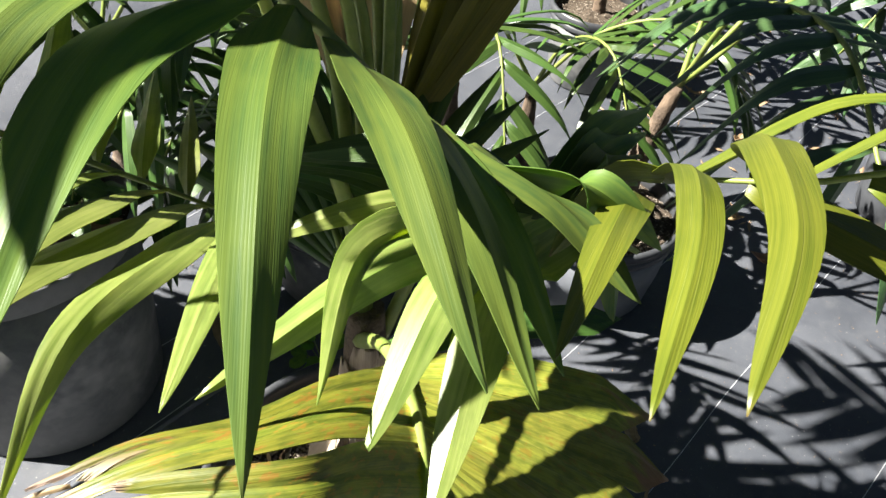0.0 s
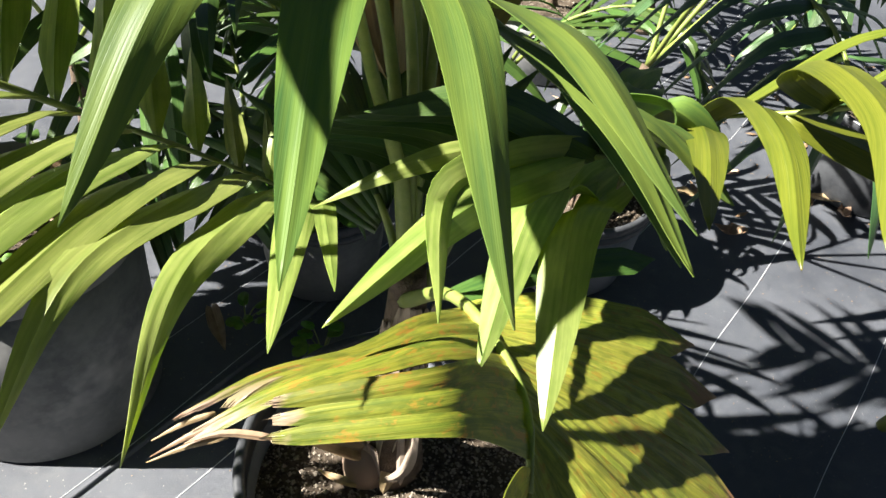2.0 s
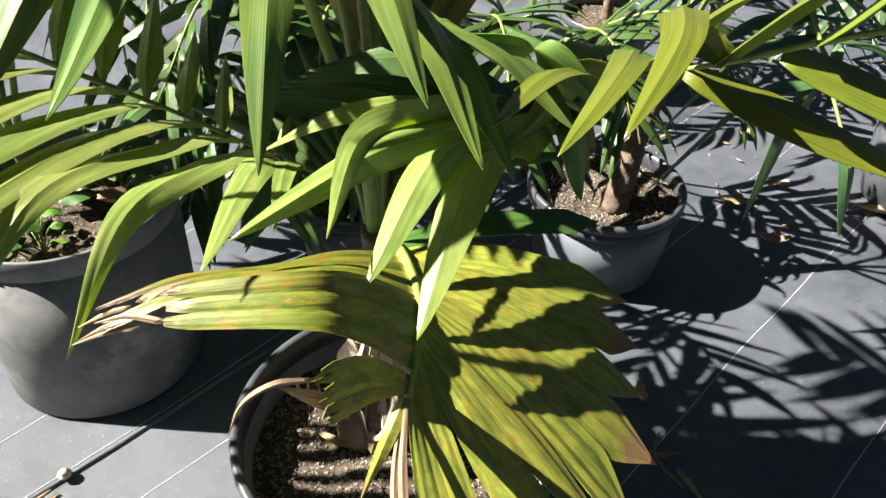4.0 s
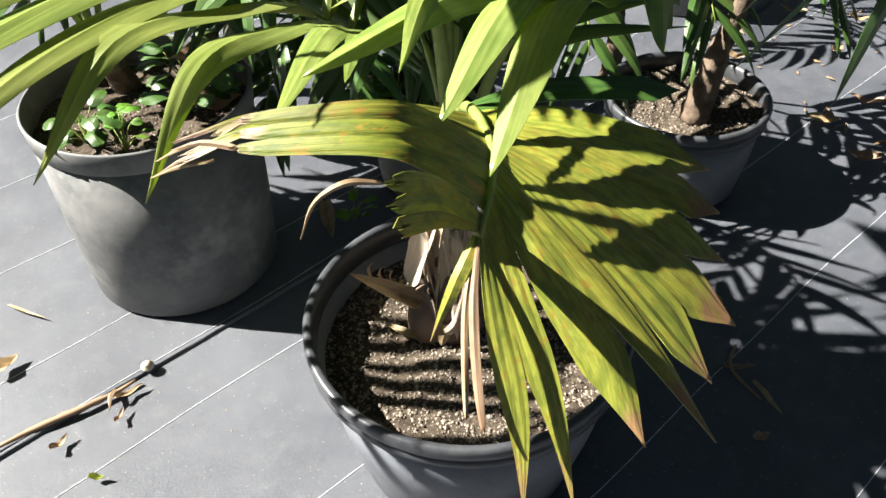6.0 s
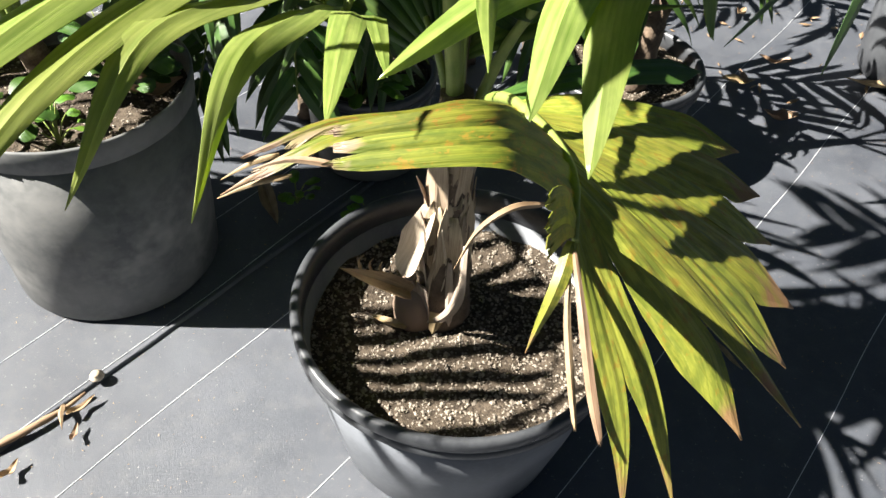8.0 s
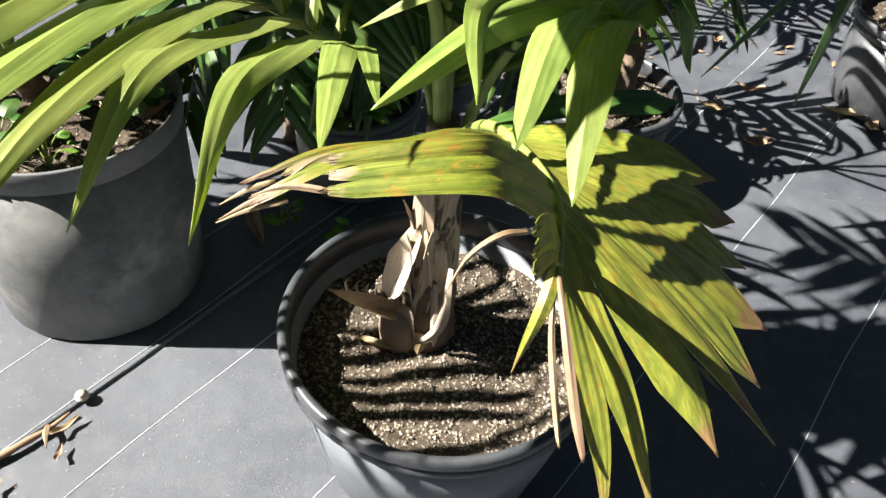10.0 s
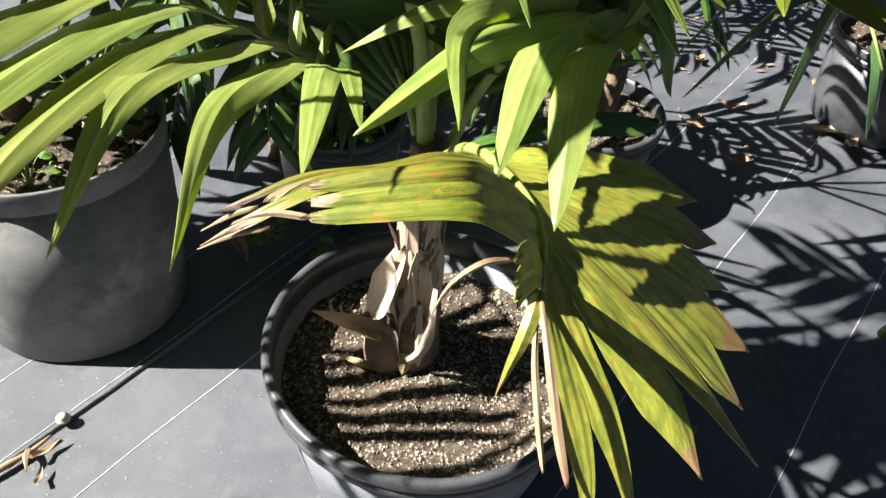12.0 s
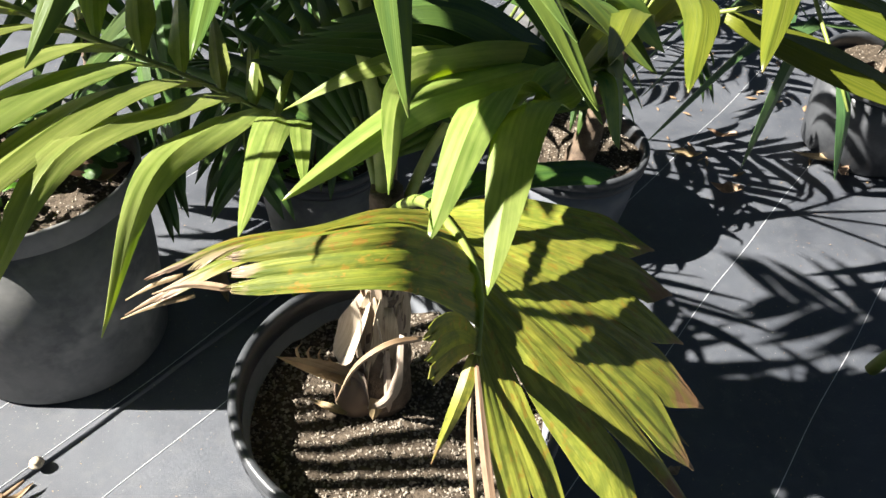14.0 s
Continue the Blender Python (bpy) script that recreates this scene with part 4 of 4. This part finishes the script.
# ---- palms further back ----
def back_palm(at, height, lean, fronds, label, seed, mat=LEAF_DARK, trunk_r=0.026, length=0.24, width=0.034, stalk=STALK):
    t = thing("palm_plant", at, label, "palm", "potted palms")
    x, y, z = at
    top = np.array((x + lean[0], y + lean[1], z + height))
    link("trunk", tube_mesh("trunk", [at, (x + lean[0] * 0.12, y + lean[1] * 0.15, z + height * 0.14), (x + lean[0] * 0.40, y + lean[1] * 0.45, z + height * 0.5), top], (trunk_r * 1.35, trunk_r, trunk_r * 0.72, trunk_r * 0.5), 16, 26, rough=0.13, seed=seed), BARK, t)
    for i, (az, reach, rise, fall) in enumerate(fronds):
        d = np.array((math.cos(radians(az)), math.sin(radians(az)), 0))
        r = [top, top + d * reach * 0.30 + (0, 0, rise * 0.75), top + d * reach * 0.68 + (0, 0, rise), top + d * reach + (0, 0, rise - fall)]
        frond(t, mat, r, 10, length, width, 0.006, 0.0015, start=0.25, seed=seed * 7 + i, stalk=stalk)
    return t


right_palm = back_palm((0.36, 1.62, 0.19), 0.33, (0.07, 0.08), [(20, 0.60, 0.34, 0.20), (75, 0.5, 0.30, 0.1), (-20, 0.62, 0.36, 0.22)], "young palm with a brown leaning trunk and dark fronds", 3, LEAF_BLUE)
back_palm((0.28, 2.62, 0.21), 0.20, (0.0, 0.0), [(-60, 0.45, 0.22, 0.15), (-120, 0.45, 0.22, 0.18), (60, 0.4, 0.25, 0.1), (0, 0.45, 0.2, 0.15)], "leafy palm seedling in a grey pot", 5, LEAF_DARK, 0.016, 0.2, 0.03)
back_palm((1.22, 2.16, 0.22), 0.25, (0.0, 0.0), [(215, 0.6, 0.33, 0.22), (250, 0.5, 0.35, 0.25), (20, 0.5, 0.4, 0.2)], "dark green palm in a black pot", 8, LEAF_BLUE)
back_palm((-0.05, 1.95, 0.0), 0.30, (0.0, 0.0), [(-70, 0.55, 0.30, 0.18), (-120, 0.5, 0.32, 0.18), (200, 0.5, 0.32, 0.18)], "shaded palm behind the large pot", 12, LEAF_DARK)
back_palm((-0.22, 1.52, 0.19), 0.28, (0.02, -0.05), [(-80, 0.42, 0.30, 0.14), (-115, 0.45, 0.33, 0.15), (170, 0.45, 0.33, 0.15)], "bushy dark palm close behind the large pot", 14, LEAF_DARK)
back_palm((-0.40, 1.62, 0.0), 0.22, (0.0, 0.0), [(-75, 0.36, 0.24, 0.16), (-110, 0.36, 0.20, 0.18), (-150, 0.36, 0.22, 0.16), (-35, 0.30, 0.22, 0.14), (120, 0.4, 0.25, 0.1)], "low bushy palm between the grey pots", 31, LEAF_DARK, 0.018, 0.20, 0.040)
back_palm((-0.85, 1.75, 0.0), 0.35, (0.0, 0.0), [(-60, 0.6, 0.35, 0.2), (-100, 0.55, 0.35, 0.2), (0, 0.6, 0.3, 0.2), (90, 0.5, 0.3, 0.1)], "tall dark palm beside the grey pot", 18, LEAF_DARK)

# frond of the pot beside, reaching forward with hanging leaflets
reach = link("frond", tube_mesh("frond", [(0.43, 1.70, 0.52), (0.46, 1.50, 0.78), (0.53, 1.25, 0.870), (0.575, 1.06, 0.800), (0.60, 0.99, 0.750)], (0.006, 0.005, 0.004, 0.002), 7, 24), STALK, right_palm, "dark blue-green frond with narrow hanging leaflets")
leaflet(reach, LEAF_BLUE, [(0.560, 1.10, 0.82), (0.525, 1.035, 0.770), (0.495, 0.985, 0.650)], 0.026, (0.7, 0.5, 0), fold=0.25)
leaflet(reach, LEAF_BLUE, [(0.590, 1.02, 0.775), (0.600, 0.990, 0.740), (0.612, 0.968, 0.660)], 0.022, (0.8, 0.4, 0), fold=0.25)
rb = curve_through([(0.43, 1.70, 0.52), (0.46, 1.50, 0.78), (0.53, 1.25, 0.870), (0.575, 1.06, 0.800)], 40)
for k in range(9):
    b = rb[14 + k * 3 - (k > 6)]
    for sd in (-1, 1):
        tip = b + np.array((0.20 * sd, -0.10 + 0.02 * k * (sd > 0), -0.10 - 0.006 * k))
        leaflet(reach, LEAF_BLUE, arch(b, tip, 0.05), 0.032, (0.3, 0.9, -0.2 * sd), fold=0.25, nl=12, nw=5)

back_palm((0.14, 2.02, 0.0), 0.28, (0.0, 0.0), [(-15, 0.50, 0.26, 0.14), (-60, 0.45, 0.26, 0.12), (200, 0.5, 0.3, 0.1)], "leafy palm between the pots, half in shade", 21, LEAF_DARK)
back_palm((0.66, 3.02, 0.0), 0.26, (0.0, 0.0), [(215, 0.55, 0.30, 0.14), (180, 0.55, 0.32, 0.16), (250, 0.45, 0.34, 0.14), (60, 0.5, 0.3, 0.1), (120, 0.5, 0.3, 0.1), (330, 0.5, 0.32, 0.14)], "bushy dark palm in the row behind", 25, LEAF_DARK)


# ---- small things ----
def herb(at, height, leaves, size, label, seed, mat=LEAF_HERB):
    """A weed with stalks and rounded leaves."""
    rs = np.random.RandomState(seed)
    t = thing("weed", at, label, "weed", "weeds in the pots")
    for k in range(leaves):
        a = rs.uniform(0, 6.283)
        h = height * rs.uniform(0.35, 1.0)
        o = rs.uniform(0.15, 0.6) * height
        base = np.array(at)
        head = base + np.array((o * math.cos(a), o * math.sin(a), h))
        stem = link("stem", tube_mesh("stem", [base, base * 0.5 + head * 0.5 + (0, 0, h * 0.15), head], (0.0018, 0.0010), 5, 7), STALK, t)
        d = np.array((math.cos(a), math.sin(a), rs.uniform(-0.35, 0.25)))
        leaflet(stem, mat, arch(head, head + d * size * rs.uniform(0.7, 1.2), size * 0.12), size * rs.uniform(0.55, 0.8), (-math.sin(a), math.cos(a), rs.uniform(-0.3, 0.3)), name="leaf", profile="round", fold=0.15, nl=9, nw=6, wave=0.15)
    return t


herb((-0.62, 0.98, 0.365), 0.08, 10, 0.030, "yellow-green weed growing in the grey pot", 1)
herb((-0.62, 1.20, 0.365), 0.12, 14, 0.055, "broad-leaved dark weed at the back of the grey pot", 2, LEAF_DARK)
# Two filler weeds, their dark leaves standing in for shade inside the pot.
herb((-0.56, 1.14, 0.365), 0.10, 18, 0.055, "leafy weed among dead leaves, coloured dark for the pot's shade", 12, LEAF_DARK)
herb((-0.70, 0.98, 0.365), 0.08, 14, 0.050, "low weed at the rim of the grey pot, coloured dark for shade", 13, LEAF_DARK)
herb((-0.22, 1.42, 0.195), 0.12, 18, 0.050, "bright green weed in the small grey pot", 4)
herb((-0.30, 1.52, 0.195), 0.14, 18, 0.055, "tall bright green weed in the small grey pot", 5)
herb((-0.16, 1.24, 0.0), 0.07, 14, 0.035, "bright green weed on the cloth behind the large pot", 6)
herb((-0.34, 1.30, 0.0), 0.06, 10, 0.030, "small green weed at the edge of the cloth", 7)


def dead_leaf(at, turn, length, width, curl, label, mat=LEAF_DEAD):
    a = radians(turn)
    d, sd = np.array((math.cos(a), math.sin(a), 0)), (-math.sin(a), math.cos(a), 0.1)
    b = np.array(at, float)
    me = blade_mesh("fallen_leaf", [b - d * length * 0.5 + (0, 0, curl), b + (0, 0, 0.002), b + d * length * 0.5 + (0, 0, curl * 0.7)], width, sd, seed=next(SEEDS), fold=-0.7, wave=0.4, profile="lance", nl=14, nw=6, thick=0.001)
    return tagged(link("fallen_leaf", me, mat), label, "dead leaf", "fallen leaves")


dead_leaf((0.785, 1.835, 0.006), 160, 0.085, 0.050, 0.030, "curled tan dead leaf lying on the cloth")
dead_leaf((1.075, 2.05, 0.006), 170, 0.16, 0.030, 0.020, "long curled brown leaf lying beside a pot")
dead_leaf((1.13, 2.00, 0.006), 70, 0.12, 0.040, 0.030, "folded brown leaf lying beside a pot")
dead_leaf((0.52, 1.09, 0.006), 20, 0.07, 0.012, 0.006, "thin brown leaf shred in the shade")
dead_leaf((0.57, 1.03, 0.006), -50, 0.08, 0.012, 0.006, "thin brown leaf shred in the shade")
dead_leaf((-0.39, 1.27, 0.006), -60, 0.13, 0.036, 0.010, "tan dead leaf lying behind the large pot")
dead_leaf((-0.52, 1.12, 0.385), 30, 0.12, 0.05, 0.03, "orange-brown dead leaf in the grey pot")
dead_leaf((-0.60, 1.22, 0.42), 80, 0.14, 0.06, 0.04, "orange-brown dead leaf hanging in the grey pot")
dead_leaf((0.47, 1.24, 0.006), 100, 0.06, 0.030, 0.008, "small yellowed leaf lying on the cloth")
dead_leaf((0.70, 1.99, 0.006), 10, 0.09, 0.030, 0.015, "brown dead leaf in the shade")

dead_leaf((-0.56, 0.718, 0.006), 60, 0.055, 0.012, 0.01, "twisted tan leaf shred beside the seam", LEAF_DEAD)
dead_leaf((-0.548, 0.668, 0.006), 100, 0.035, 0.01, 0.008, "short tan leaf shred beside the seam", LEAF_DEAD)
dead_leaf((-0.616, 0.586, 0.006), 80, 0.04, 0.014, 0.012, "crumpled brown leaf scrap beside the seam", LEAF_DEAD)
dead_leaf((-0.825, 0.705, 0.006), 70, 0.06, 0.035, 0.018, "curled tan dead leaf on the cloth", LEAF_DEAD)
dead_leaf((-0.881, 0.839, 0.006), -5, 0.1, 0.006, 0.003, "thin straw lying on the cloth", LEAF_DEAD)
dead_leaf((-0.513, 0.546, 0.006), 20, 0.03, 0.012, 0.008, "small yellow-green leaf scrap on the cloth", LEAF_LIME)
dead_leaf((0.561, 0.94, 0.006), 40, 0.035, 0.02, 0.008, "small brown leaf scrap in the shade", LEAF_DEAD)
dead_leaf((0.833, 2.603, 0.006), 20, 0.08, 0.025, 0.02, "brown dead leaf lying in the sun", LEAF_DEAD)
dead_leaf((0.633, 2.609, 0.006), 150, 0.09, 0.02, 0.02, "tan dead leaf lying in the sun", LEAF_DEAD)
dead_leaf((0.471, 2.274, 0.006), 10, 0.1, 0.03, 0.02, "broken tan dead leaf beside the pot", LEAF_DEAD)
dead_leaf((0.756, 2.383, 0.006), 60, 0.06, 0.03, 0.015, "brown dead leaf lying in the sun", LEAF_DEAD)
dead_leaf((0.815, 2.116, 0.006), 160, 0.09, 0.025, 0.02, "dry brown dead leaf in the shade", LEAF_DEAD)
dead_leaf((0.717, 2.019, 0.006), 100, 0.07, 0.02, 0.012, "dark brown dead leaf in the shade", LEAF_DEAD)
twig = link("twig", tube_mesh("twig", [(0.511, 1.144, 0.008), (0.503, 1.077, 0.014), (0.56, 1.025, 0.006)], (0.0025, 0.004, 0.002), 6, 16, rough=0.15), LEAF_DEAD)
tagged(twig, "curved brown dry leaf stalk lying in shade", "twig")

# dry flower stalk and a snail shell on the seam
stalk = thing("dry_stalk", (-0.60, 0.70, 0.0), "dry split tan seed stalk lying along the seam", "twig")
link("stem", tube_mesh("stem", [(-0.565, 0.745, 0.010), (-0.590, 0.705, 0.008), (-0.625, 0.660, 0.010), (-0.690, 0.590, 0.007), (-0.74, 0.52, 0.006)], (0.003, 0.006, 0.007, 0.005, 0.002), 7, 20, rough=0.2), LEAF_DEAD, stalk)
for k in range(1):
    b = (-0.592 - 0.025 * k, 0.715 - 0.030 * k, 0.012)
    leaflet(stalk, LEAF_DEAD, arch(b, (b[0] + 0.02 - 0.012 * k, b[1] - 0.045, 0.008), 0.012), 0.012, (0.8, 0.4, 0.2), name="husk", profile="tail", fold=0.6, nl=8, nw=4)
shell = lathe("snail_shell", [(0.0, 0.0), (0.009, 0.002), (0.0125, 0.007), (0.012, 0.011), (0.008, 0.014), (0.0085, 0.0155), (0.005, 0.018), (0.0, 0.019)], 20, (-0.560, 0.780, 0.004))
tagged(link("snail_shell", shell, SHELL), "small pale snail shell lying on the seam", "shell")


def litter():
    """Leaf crumbs and bark bits strewn over the cloth."""
    rs = np.random.RandomState(77)
    verts, faces, uvs = [], [], []
    for k in range(4500):
        if k < 200:
            x, y = rs.uniform(0.3, 1.7), rs.uniform(1.9, 3.2)
            s = 0.004 + 0.022 * rs.uniform(0, 1) ** 2
        else:
            x, y = rs.uniform(-1.3, 1.6), rs.uniform(0.2, 3.0)
            s = rs.uniform(0.0008, 0.0030)
        a = rs.uniform(0, 6.283)
        d, e = np.array((math.cos(a), math.sin(a), 0)) * s, np.array((-math.sin(a), math.cos(a), 0)) * s * rs.uniform(0.12, 0.6)
        c = np.array((x, y, ground_height(x, y) + 0.0015 + s * 0.1))
        i = len(verts)
        up = np.array((0, 0, s * rs.uniform(0.1, 0.5)))
        verts += [c - d, c - e * 0.8 + up * 0.5, c + d + up, c + e * 0.8 + up * 0.3, c + up * 0.2 + (0, 0, s * 0.2)]
        faces += [(i, i + 1, i + 4), (i + 1, i + 2, i + 4), (i + 2, i + 3, i + 4), (i + 3, i, i + 4), (i, i + 3, i + 2, i + 1)]
        uvs += [(rs.uniform(0, 0.5), rs.uniform(0, 0.5))] * 5
    ob = link("litter", mesh_of("litter", verts, faces, uvs, smooth=False), LEAF_DEAD)
    tagged(ob, "tan leaf crumbs and grit strewn over the cloth", "litter", kind="stuff")


litter()
